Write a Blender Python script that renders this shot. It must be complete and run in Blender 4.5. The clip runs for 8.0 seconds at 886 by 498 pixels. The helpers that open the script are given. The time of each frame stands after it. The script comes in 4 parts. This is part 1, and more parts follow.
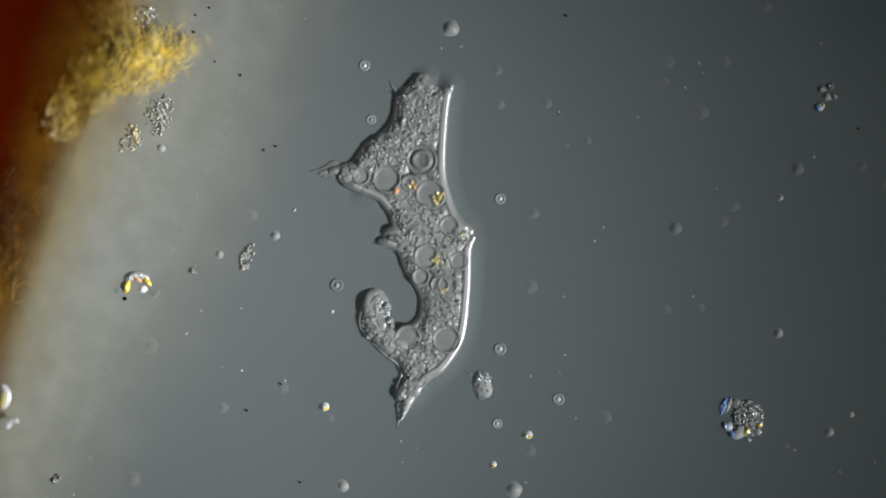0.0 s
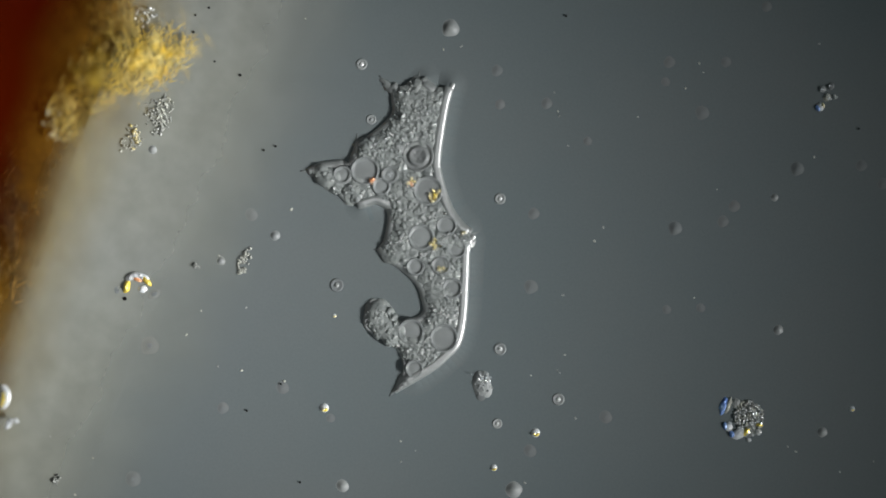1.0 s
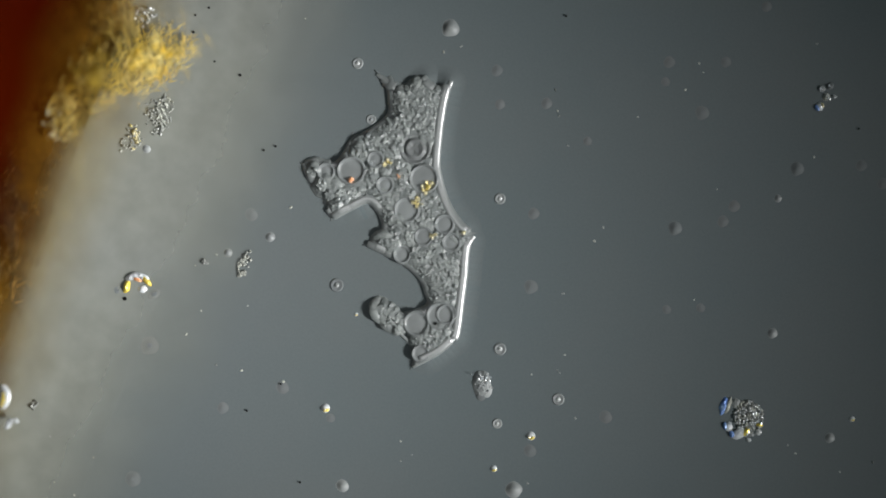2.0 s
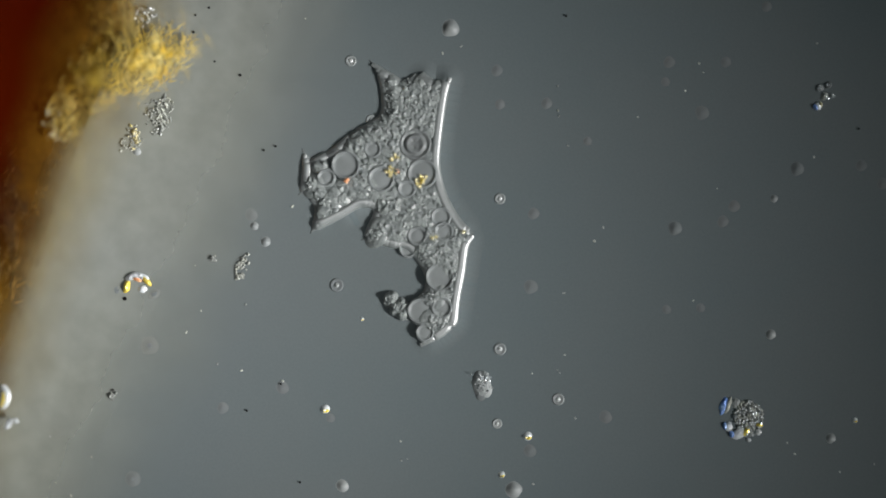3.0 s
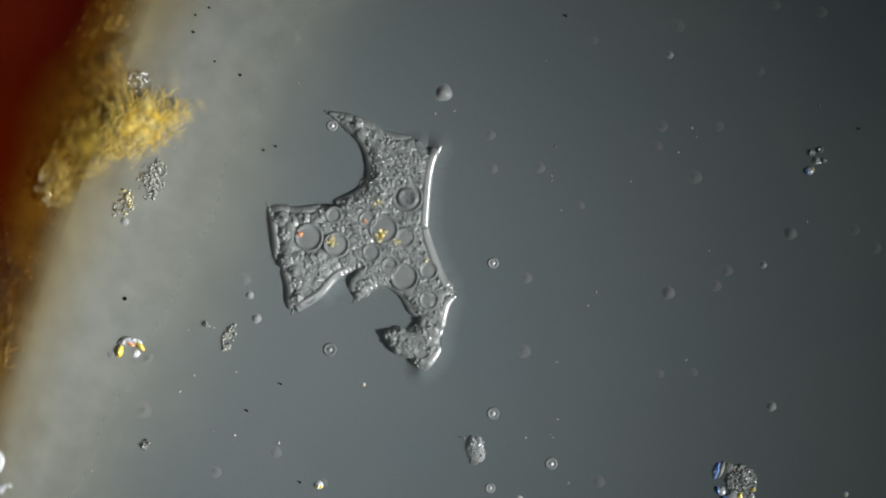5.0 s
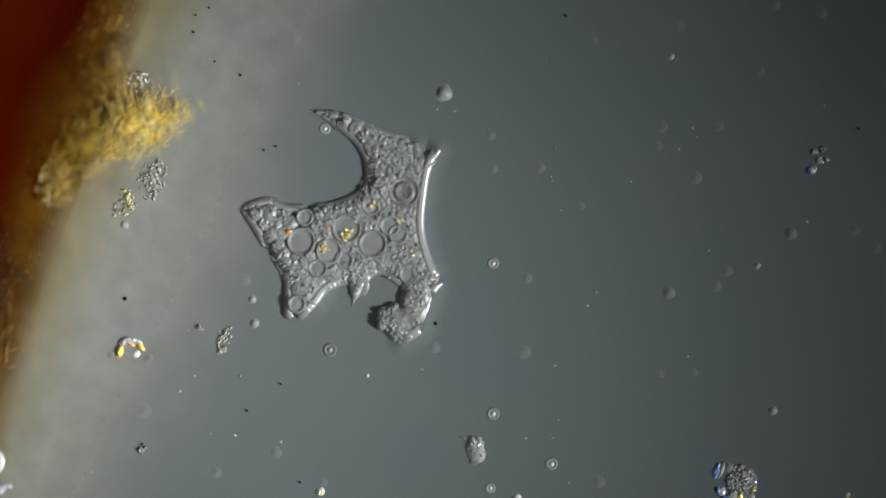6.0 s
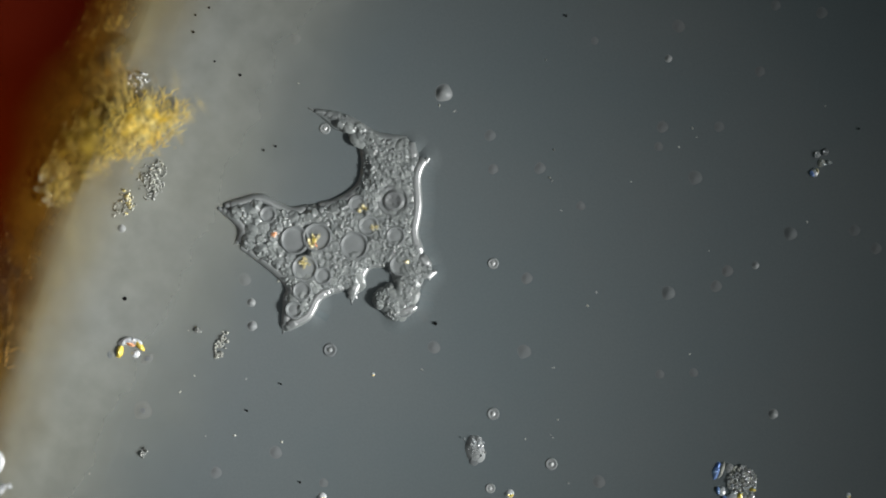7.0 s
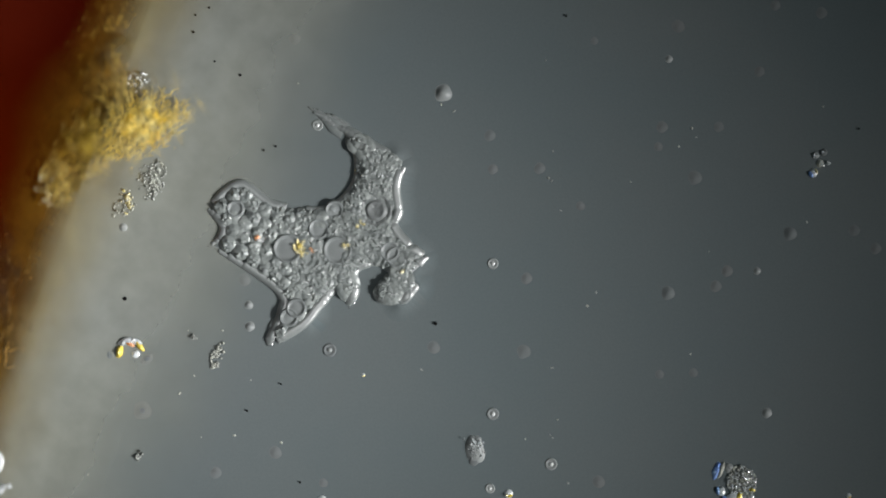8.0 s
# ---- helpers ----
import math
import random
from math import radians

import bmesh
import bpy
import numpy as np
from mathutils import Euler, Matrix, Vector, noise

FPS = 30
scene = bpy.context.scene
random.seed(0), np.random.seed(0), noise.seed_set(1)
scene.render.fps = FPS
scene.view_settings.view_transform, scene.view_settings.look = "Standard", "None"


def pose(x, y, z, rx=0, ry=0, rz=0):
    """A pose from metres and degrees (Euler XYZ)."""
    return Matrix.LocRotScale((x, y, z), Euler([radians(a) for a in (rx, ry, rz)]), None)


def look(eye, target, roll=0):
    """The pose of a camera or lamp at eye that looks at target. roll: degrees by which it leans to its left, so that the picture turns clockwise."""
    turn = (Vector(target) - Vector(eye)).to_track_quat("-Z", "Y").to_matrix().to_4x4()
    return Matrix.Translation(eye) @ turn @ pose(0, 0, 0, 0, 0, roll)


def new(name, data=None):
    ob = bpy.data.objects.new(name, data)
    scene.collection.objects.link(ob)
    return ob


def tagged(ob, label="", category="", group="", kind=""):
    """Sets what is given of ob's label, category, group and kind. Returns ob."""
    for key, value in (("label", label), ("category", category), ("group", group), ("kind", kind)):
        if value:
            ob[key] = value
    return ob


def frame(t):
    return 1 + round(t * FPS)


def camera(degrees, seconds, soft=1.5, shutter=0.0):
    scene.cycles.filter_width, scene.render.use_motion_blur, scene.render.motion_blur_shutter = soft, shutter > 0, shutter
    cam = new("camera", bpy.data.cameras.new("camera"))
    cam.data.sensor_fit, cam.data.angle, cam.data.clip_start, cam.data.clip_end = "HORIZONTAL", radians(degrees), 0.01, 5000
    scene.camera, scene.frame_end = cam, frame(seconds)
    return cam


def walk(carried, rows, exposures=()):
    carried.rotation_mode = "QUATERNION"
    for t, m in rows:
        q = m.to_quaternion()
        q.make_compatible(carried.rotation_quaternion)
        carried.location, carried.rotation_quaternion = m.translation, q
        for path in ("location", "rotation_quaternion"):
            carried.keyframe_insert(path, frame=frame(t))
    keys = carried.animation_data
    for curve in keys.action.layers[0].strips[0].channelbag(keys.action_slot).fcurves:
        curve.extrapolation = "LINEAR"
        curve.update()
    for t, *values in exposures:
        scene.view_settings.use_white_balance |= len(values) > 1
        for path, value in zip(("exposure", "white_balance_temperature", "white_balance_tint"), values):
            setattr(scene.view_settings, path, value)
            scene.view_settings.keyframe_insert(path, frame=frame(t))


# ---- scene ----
# One metre here stands for one millimetre under the microscope.
S = 0.00025          # metres to one unit of the plan (a quarter of a micrometre)
VIEW = 31.0
HIGH = 784 * S / math.tan(radians(VIEW / 2))   # height of the lens over the slide

# How far the stage has been pushed: seconds, across, up.
PUSH = [(0, 0, 0), (3.5, -0.3, 0), (3.9, -2.2, -3), (4.1, -3, -1), (4.2, -4.5, 7), (4.3, -6, 27), (4.4, -7.5, 45),
        (4.5, -9.5, 65), (4.6, -11.5, 94), (4.7, -12.8, 107), (4.9, -12.5, 114), (5.8, -12, 114.5), (8, -12.8, 114.8)]


def push(t):
    ts, xs, ys = zip(*PUSH)
    return float(np.interp(t, ts, xs)), float(np.interp(t, ts, ys))


def cam_at(t):
    x, y = push(t)
    return pose(-x * S, y * S, HIGH)


cam = camera(VIEW, 8.0, soft=1.7)
cam.data.dof.use_dof = True
cam.data.dof.focus_distance = HIGH - 2 * S
cam.data.dof.aperture_fstop = 0.25
# the focus is tried once: the lens goes up a little and back
FOCUS = {3.0: 0, 3.1: 1, 3.2: 15, 3.3: 12, 3.4: 1}
walk(cam, [(t, Matrix.Translation((0, 0, FOCUS.get(t, 0) * S)) @ cam_at(t)) for t in sorted({*FOCUS, *(row[0] for row in PUSH)})], [(0, 0.02), (4.6, 0.03), (5.5, -0.03), (8, -0.03)])

# ---------- light ----------
world = bpy.data.worlds.new("world")
scene.world = world
world.use_nodes = True
world.node_tree.nodes["Background"].inputs[0].default_value = (0.80, 1.0, 1.02, 1)
world.node_tree.nodes["Background"].inputs[1].default_value = 0.05


def at(p, q, z=0.0):
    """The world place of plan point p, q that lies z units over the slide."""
    k = (HIGH - z * S) / HIGH
    return Vector(((p - 784) * S * k, (441 - q) * S * k, z * S))


def spot(name, eye, target, watts, degrees, size, color=(1, 1, 1), blend=1.0):
    data = bpy.data.lights.new(name, "SPOT")
    data.energy, data.spot_size, data.spot_blend = watts, radians(degrees), blend
    data.shadow_soft_size, data.color = size, color
    ob = new(name, data)
    ob.matrix_world = look(eye, target)
    return ob


# added oblique beams that give the relief, and an added overhead fill for the uneven field
ELEV, FROM = 29, -18
slant = Vector((math.cos(radians(FROM)) * math.cos(radians(ELEV)), math.sin(radians(FROM)) * math.cos(radians(ELEV)), math.sin(radians(ELEV))))
for across_x, watts, degrees in ((268, 60, 14.4), (-548, 123, 16.0)):
    for up_y in (-139, 637):
        aim = at(across_x, up_y)
        spot("oblique_lamp", aim + slant * 2.0, aim, watts, degrees, 0.13)
spot("fill_lamp", at(1200, 668) + Vector((0, 0, 1.6)), at(400, 566), 10.5, 13.7, 0.08)


# ---------- materials ----------
def material(name, color, rough=0.5, grain=300.0, vary=0.25, bump=0.0, spec=0.5, alpha=1.0, second=None, patch=60.0,
             patch_at=(0.35, 0.65), island=0.0, metal=0.0, ior=1.5, tint=None):
    """A procedural surface: two colours in patches, fine grain in value, fine relief."""
    m = bpy.data.materials.new(name)
    m.use_nodes = True
    nt = m.node_tree
    b = nt.nodes["Principled BSDF"]
    tc = nt.nodes.new("ShaderNodeTexCoord")
    info = nt.nodes.new("ShaderNodeObjectInfo")
    add = nt.nodes.new("ShaderNodeVectorMath")
    nt.links.new(tc.outputs["Object"], add.inputs[0])
    nt.links.new(info.outputs["Random"], add.inputs[1])
    n1 = nt.nodes.new("ShaderNodeTexNoise")
    n1.inputs["Scale"].default_value, n1.inputs["Detail"].default_value = grain, 3
    n2 = nt.nodes.new("ShaderNodeTexNoise")
    n2.inputs["Scale"].default_value, n2.inputs["Detail"].default_value = patch, 4
    for n in (n1, n2):
        nt.links.new(add.outputs[0], n.inputs["Vector"])
    ramp = nt.nodes.new("ShaderNodeMapRange")
    ramp.inputs[1].default_value, ramp.inputs[2].default_value = patch_at
    nt.links.new(n2.outputs["Fac"], ramp.inputs[0])
    mix = nt.nodes.new("ShaderNodeMix")
    mix.data_type = "RGBA"
    mix.inputs[6].default_value = (*color, 1)
    mix.inputs[7].default_value = (*(second or color), 1)
    nt.links.new(ramp.outputs[0], mix.inputs[0])
    val = nt.nodes.new("ShaderNodeMapRange")
    val.inputs[1].default_value, val.inputs[2].default_value = 0.3, 0.7
    val.inputs[3].default_value, val.inputs[4].default_value = 1 - vary, 1 + vary
    nt.links.new(n1.outputs["Fac"], val.inputs[0])
    source = val.outputs[0]
    if island:
        geo = nt.nodes.new("ShaderNodeNewGeometry")
        isl = nt.nodes.new("ShaderNodeMapRange")
        isl.inputs[3].default_value, isl.inputs[4].default_value = 1 - island, 1 + island
        nt.links.new(geo.outputs["Random Per Island"], isl.inputs[0])
        mul = nt.nodes.new("ShaderNodeMath")
        mul.operation = "MULTIPLY"
        nt.links.new(source, mul.inputs[0])
        nt.links.new(isl.outputs[0], mul.inputs[1])
        source = mul.outputs[0]
    hsv = nt.nodes.new("ShaderNodeHueSaturation")
    nt.links.new(mix.outputs[2], hsv.inputs["Color"])
    nt.links.new(source, hsv.inputs["Value"])
    nt.links.new(hsv.outputs[0], b.inputs["Base Color"])
    b.inputs["Roughness"].default_value = rough
    b.inputs["Specular IOR Level"].default_value = spec
    b.inputs["Alpha"].default_value = alpha
    b.inputs["Metallic"].default_value = metal
    b.inputs["IOR"].default_value = ior
    if tint:
        b.inputs["Specular Tint"].default_value = (*tint, 1)
    if bump:
        bp = nt.nodes.new("ShaderNodeBump")
        bp.inputs["Strength"].default_value, bp.inputs["Distance"].default_value = bump, 2 * S
        nt.links.new(n1.outputs["Fac"], bp.inputs["Height"])
        nt.links.new(bp.outputs[0], b.inputs["Normal"])
    return m


GREY = (0.160, 0.183, 0.185)
M_slide = material("slide_grey", GREY, 0.75, 900, 0.03, 0.03, 0.1, patch=9, second=(0.146, 0.176, 0.182))
M_cyto = material("cytoplasm", (0.322, 0.348, 0.333), 0.30, 760, 0.16, 0.5, 0.9, patch=140, second=(0.185, 0.205, 0.2))
M_rim = material("membrane", (0.25, 0.272, 0.264), 0.37, 500, 0.05, 0.03, 1.0, patch=40, second=(0.225, 0.246, 0.24), ior=2.35)
M_halo = material("clear_film", GREY, 0.75, 900, 0.03, 0.03, 0.1, patch=9, second=(0.146, 0.176, 0.182))
M_tip = material("clear_lobe", (0.215, 0.238, 0.234), 0.4, 500, 0.05, 0.03, 0.8, patch=40, second=(0.2, 0.22, 0.217))
M_vac = material("vacuole_fluid", (0.26, 0.28, 0.277), 0.34, 300, 0.04, 0.05, 0.45, patch=60, second=(0.20, 0.215, 0.213))
M_nuc = material("nucleus_grey", (0.22, 0.235, 0.23), 0.38, 700, 0.12, 0.35, 0.5, patch=200, second=(0.17, 0.18, 0.18))
M_gold = material("gold_crystal", (0.9, 0.72, 0.16), 0.25, 500, 0.3, 0.1, 0.9, second=(0.95, 0.92, 0.75), patch=500, island=0.3, metal=0.15, ior=2.3, tint=(1.0, 0.85, 0.4))
M_rust = material("orange_crystal", (0.85, 0.3, 0.1), 0.3, 500, 0.3, 0.1, 0.8, second=(0.9, 0.55, 0.35), patch=500, island=0.2, metal=0.15, ior=2.3, tint=(1.0, 0.6, 0.35))
M_pale = material("pale_crystal", (0.85, 0.87, 0.85), 0.25, 500, 0.25, 0.1, 0.9, second=(0.6, 0.66, 0.7), patch=500, island=0.3, metal=0.15, ior=2.3)
M_white = material("white_glint", (0.9, 0.93, 0.92), 0.25, 500, 0.1, 0.05, 0.9, second=(0.8, 0.85, 0.9), patch=400, ior=2.3)
M_amber = material("yellow_glint", (0.92, 0.66, 0.06), 0.3, 500, 0.15, 0.05, 0.8, second=(0.95, 0.8, 0.2), patch=400, ior=2.3, tint=(1.0, 0.85, 0.25))
M_blue = material("blue_crystal", (0.14, 0.28, 0.75), 0.3, 500, 0.25, 0.1, 0.8, second=(0.4, 0.6, 0.95), patch=400, island=0.3, metal=0.15, ior=2.3, tint=(0.45, 0.6, 1.0))
M_bead = material("bead_grey", (0.34, 0.36, 0.35), 0.48, 400, 0.08, 0.05, 0.6, patch=80, second=(0.25, 0.27, 0.27))
M_bead_spot = material("bead_bright_spot", (0.68, 0.70, 0.69), 0.35, 400, 0.1, 0.0, 0.9, ior=1.9)
M_faint = material("faint_bead", (0.18, 0.2, 0.203), 0.6, 300, 0.05, 0.0, 0.3, patch=60, second=(0.19, 0.2, 0.2))
M_grit = material("grey_grit", (0.33, 0.34, 0.31), 0.35, 500, 0.3, 0.2, 0.6, patch=200, second=(0.2, 0.21, 0.2), island=0.35)
M_chalk = material("pale_grit", (0.46, 0.47, 0.41), 0.45, 500, 0.3, 0.2, 0.35, patch=200, second=(0.34, 0.35, 0.33), island=0.35)
M_dust = material("black_dust", (0.012, 0.012, 0.012), 0.9, 400, 0.3, 0.0, 0.1)
M_floc = material("gold_floc", (0.56, 0.37, 0.03), 0.5, 300, 0.35, 0.3, 0.35, patch=70, second=(0.70, 0.52, 0.13), island=0.35)
M_strand = material("golden_strand", (0.70, 0.48, 0.06), 0.45, 400, 0.25, 0.1, 0.4, patch=90, second=(0.80, 0.66, 0.26), island=0.35)
M_brown = material("brown_floc", (0.26, 0.15, 0.035), 0.6, 300, 0.35, 0.2, 0.3, patch=60, second=(0.40, 0.26, 0.08), island=0.4)
M_core = material("rust_core", (0.0165, 0.0005, 0.0001), 0.9, 90, 0.3, 0.0, 0.0, patch=9, second=(0.033, 0.0030, 0.0002))
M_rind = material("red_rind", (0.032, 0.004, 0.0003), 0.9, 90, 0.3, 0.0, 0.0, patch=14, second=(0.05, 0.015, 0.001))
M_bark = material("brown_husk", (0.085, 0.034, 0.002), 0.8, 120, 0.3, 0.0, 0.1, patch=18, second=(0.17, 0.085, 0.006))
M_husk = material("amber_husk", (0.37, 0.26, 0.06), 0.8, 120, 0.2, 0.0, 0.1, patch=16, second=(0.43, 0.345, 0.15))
M_haze = material("pale_haze", (0.44, 0.45, 0.375), 0.8, 80, 0.1, 0.0, 0.1, patch=10, second=(0.43, 0.447, 0.405))


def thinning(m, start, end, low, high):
    """Makes a layer thin out towards its border: opacity grows with the depth into the mass, unevenly."""
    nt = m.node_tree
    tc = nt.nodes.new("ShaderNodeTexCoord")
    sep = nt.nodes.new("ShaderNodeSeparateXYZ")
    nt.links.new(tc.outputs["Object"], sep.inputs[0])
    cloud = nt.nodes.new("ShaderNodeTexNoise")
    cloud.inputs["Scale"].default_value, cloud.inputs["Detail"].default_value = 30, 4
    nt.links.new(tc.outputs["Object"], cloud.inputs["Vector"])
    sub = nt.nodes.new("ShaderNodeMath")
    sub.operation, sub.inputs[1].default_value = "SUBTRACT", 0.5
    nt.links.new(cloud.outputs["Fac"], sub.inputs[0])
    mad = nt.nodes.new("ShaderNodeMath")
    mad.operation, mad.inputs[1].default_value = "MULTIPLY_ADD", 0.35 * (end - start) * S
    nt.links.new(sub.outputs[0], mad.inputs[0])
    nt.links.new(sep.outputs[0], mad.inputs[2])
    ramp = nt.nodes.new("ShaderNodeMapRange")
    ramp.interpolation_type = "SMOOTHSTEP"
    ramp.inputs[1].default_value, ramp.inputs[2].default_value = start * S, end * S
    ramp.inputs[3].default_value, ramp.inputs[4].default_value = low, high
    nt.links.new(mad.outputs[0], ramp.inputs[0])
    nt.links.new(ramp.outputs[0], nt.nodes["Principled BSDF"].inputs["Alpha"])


thinning(M_tip, -8, 14, 0.3, 1.0)


# ---------- building tools ----------
def mesh_of(name, bm, mat, smooth=True):
    me = bpy.data.meshes.new(name)
    bm.to_mesh(me)
    bm.free()
    me.materials.append(mat)
    me.polygons.foreach_set("use_smooth", [smooth and "crystal" not in mat.name and "grit" not in mat.name] * len(me.polygons))
    return me


def part(name, bm, mat, parent, label=""):
    ob = new(name, bm if isinstance(bm, bpy.types.Mesh) else mesh_of(name, bm, mat))
    ob.parent = parent
    return tagged(ob, label)


def revolve(profile, n=40, wobble=None):
    """A surface turned about z from (radius, height) pairs in plan units; the last pair may lie on the axis."""
    bm = bmesh.new()
    rings = []
    for r, z in profile:
        if r < 1e-6:
            rings.append([bm.verts.new((0, 0, z * S))])
            continue
        ring = []
        for i in range(n):
            a = 2 * math.pi * i / n
            dz = wobble(r * math.cos(a), r * math.sin(a)) if wobble else 0
            ring.append(bm.verts.new((r * math.cos(a) * S, r * math.sin(a) * S, (z + dz) * S)))
        rings.append(ring)
    for lo, hi in zip(rings, rings[1:]):
        for i in range(n):
            j = (i + 1) % n
            if len(hi) == 1:
                bm.faces.new((lo[i], lo[j], hi[0]))
            else:
                bm.faces.new((lo[i], lo[j], hi[j], hi[i]))
    return bm


def grains(spread, count, size, seed, squash=1.0, flat=0.5, lift=0.0, into=None):
    """Many small angular grains, heaped by the function spread(rng) -> (p, q, z), in one bmesh."""
    rng = random.Random(seed)
    bm = into or bmesh.new()
    for _ in range(count):
        p, q, z = spread(rng)
        r = rng.uniform(*size)
        turn = Euler((rng.uniform(-0.6, 0.6), rng.uniform(-0.6, 0.6), rng.uniform(0, 6.28))).to_matrix().to_4x4()
        m = Matrix.Translation((p * S, q * S, (z + lift) * S)) @ turn @ Matrix.Diagonal((r * S, r * S * rng.uniform(0.55, 1) * squash, r * S * rng.uniform(flat, 1), 1))
        made = bmesh.ops.create_icosphere(bm, subdivisions=1, radius=1, matrix=m)
        for v in made["verts"]:
            v.co += Vector([rng.uniform(-0.28, 0.28) * r * S for _ in range(3)])
    return bm


MOVERS = []


def moves(ob, rows):
    MOVERS.append((ob, rows))


def track(*rows):
    """Rows of seconds and a place in the picture at that time, as smooth functions of time on the slide."""
    ts = [r[0] for r in rows]
    xs = [r[1] - push(r[0])[0] for r in rows]
    ys = [r[2] - push(r[0])[1] for r in rows]
    return ts, xs, ys


def smooth_at(tr, t):
    """Monotone-ish cubic through a track."""
    ts, xs, ys = tr
    if t <= ts[0]:
        return xs[0], ys[0]
    if t >= ts[-1]:
        return xs[-1], ys[-1]
    i = max(k for k in range(len(ts) - 1) if ts[k] <= t)
    h = ts[i + 1] - ts[i]
    u = (t - ts[i]) / h
    out = []
    for v in (xs, ys):
        d = (v[i + 1] - v[i]) / h
        d0 = d if i == 0 else 0.5 * (d + (v[i] - v[i - 1]) / (ts[i] - ts[i - 1]))
        d1 = d if i + 2 == len(ts) else 0.5 * (d + (v[i + 2] - v[i + 1]) / (ts[i + 2] - ts[i + 1]))
        a, b = u * u * u, u * u
        out.append((2 * a - 3 * b + 1) * v[i] + (a - 2 * b + u) * h * d0 + (3 * b - 2 * a) * v[i + 1] + (a - b) * h * d1)
    return tuple(out)


BEATS = [i * 0.5 for i in range(17)]

# ---------- the slide ----------
bm = bmesh.new()
bmesh.ops.create_cube(bm, size=1, matrix=Matrix.Translation((-0.1, 0, -0.03)) @ Matrix.Diagonal((1.6, 1.3, 0.06, 1)))
bmesh.ops.bevel(bm, geom=bm.edges[:], offset=0.006, segments=3, affect="EDGES", profile=0.6)
slide = tagged(new("ground", mesh_of("ground", bm, M_slide)), "evenly grey glass slide under water", "slide", kind="structure")


# ---------- the amoeba ----------
amoeba = tagged(new("amoeba"), "transparent grey granular amoeba with pointed lobes, creeping on the slide", "amoeba")

OUTLINE = []
TIMES = (0, 1, 1.5, 3, 3.5, 4, 4.5, 6, 6.5, 7, 7.5, 8)


def edge(path, tip=False):
    """A point of the cell's edge, followed through TIMES; tip: the edge turns sharply here."""
    xy = [tuple(float(c) for c in w.split(",")) for w in path.split()]
    OUTLINE.append((track(*[(t, x, y) for t, (x, y) in zip(TIMES, xy)]), tip))


# clockwise from the crown
edge("745,120 742,125 743,125 742,122 740,120 742,115 738,188 737,246 736,244 732,242 718,262 704,272", True)
edge("772,152 775,155 775,155 768,142 768,142 768,140 762,214 748,272 745,280 740,275 722,280 708,282")
edge("804,142 808,138 807,135 801,128 803,127 800,125 790,196 784,258 775,268 765,275 740,285 720,288", True)
edge("794,190 793,190 790,190 789,180 787,180 784,180 772,250 762,300 756,300 745,310 727,325 708,330")
edge("788,270 780,275 779,275 778,270 775,270 772,270 764,340 752,360 750,350 746,365 730,370 712,375")
edge("790,320 782,310 781,310 780,310 778,320 775,310 767,370 750,400 748,400 740,410 724,400 705,400")
edge("806,370 798,362 796,360 792,350 792,360 790,350 784,415 756,435 750,430 748,440 735,425 725,425")
edge("826,398 822,397 820,395 818,393 818,393 812,388 802,452 768,470 758,455 755,455 745,440 740,438")
edge("845,411 847,411 847,412 843,412 843,412 838,405 828,475 785,500 778,495 775,480 766,465 760,453", True)
edge("834,440 832,437 832,438 829,435 828,440 822,435 810,500 772,515 766,505 762,492 755,478 748,468")
edge("832,500 829,490 828,490 822,480 820,470 812,470 800,540 764,535 757,530 750,508 740,490 735,485")
edge("826,570 825,560 823,545 813,530 808,520 806,510 796,570 756,560 747,550 744,525 740,505 740,500")
edge("815,612 815,607 814,603 808,570 805,560 802,540 795,590 752,580 742,568 741,540 742,520 743,508")
edge("785,655 795,632 800,620 795,585 795,580 798,560 785,612 742,592 735,577 735,550 730,535 730,525")
edge("750,682 760,660 770,645 775,600 775,595 785,580 770,632 720,605 715,583 715,560 712,548 715,540")
edge("703,755 690,700 715,675 740,615 752,608 762,600 757,640 703,610 690,590 697,573 702,557 702,545", True)
edge("698,690 706,675 722,655 732,600 742,595 752,590 745,628 692,605 678,588 685,565 690,550 688,542")
edge("706,655 712,645 722,635 732,580 738,575 745,570 738,610 680,592 670,575 675,550 678,538 680,535")
edge("670,622 695,612 700,605 710,565 715,565 735,560 715,595 672,575 665,560 668,540 672,528 672,528")
edge("633,575 645,580 653,575 685,545 695,550 700,550 693,580 668,560 658,550 662,530 665,515 667,515")
edge("652,520 655,530 660,530 680,520 687,515 690,512 685,560 670,550 662,535 668,520 670,503 672,500")
edge("684,525 690,540 690,540 690,515 700,510 700,510 695,557 690,547 675,530 680,515 685,500 688,497")
edge("695,580 702,568 700,558 718,540 722,520 725,520 720,560 705,540 690,520 695,505 690,490 690,490")
edge("735,565 745,555 752,548 745,520 745,510 745,505 745,547 708,530 695,510 692,490 682,480 678,478")
edge("742,530 745,530 748,525 752,500 750,490 752,495 748,540 708,515 692,495 685,478 672,472 665,472")
edge("728,500 735,505 738,505 745,475 745,470 745,470 735,525 700,505 685,487 672,475 655,475 650,475")
edge("712,475 715,485 715,485 720,445 725,447 728,450 715,492 685,495 668,480 655,478 640,480 635,485")
edge("700,445 690,465 680,460 690,438 690,435 690,430 680,475 660,490 650,488 642,500 638,510 635,520")
edge("662,431 663,442 648,438 640,425 637,423 637,422 628,485 623,540 620,537 622,538 618,540 618,545", True)
edge("686,415 678,425 678,423 650,400 650,395 650,395 636,465 618,510 612,515 615,515 615,525 612,525")
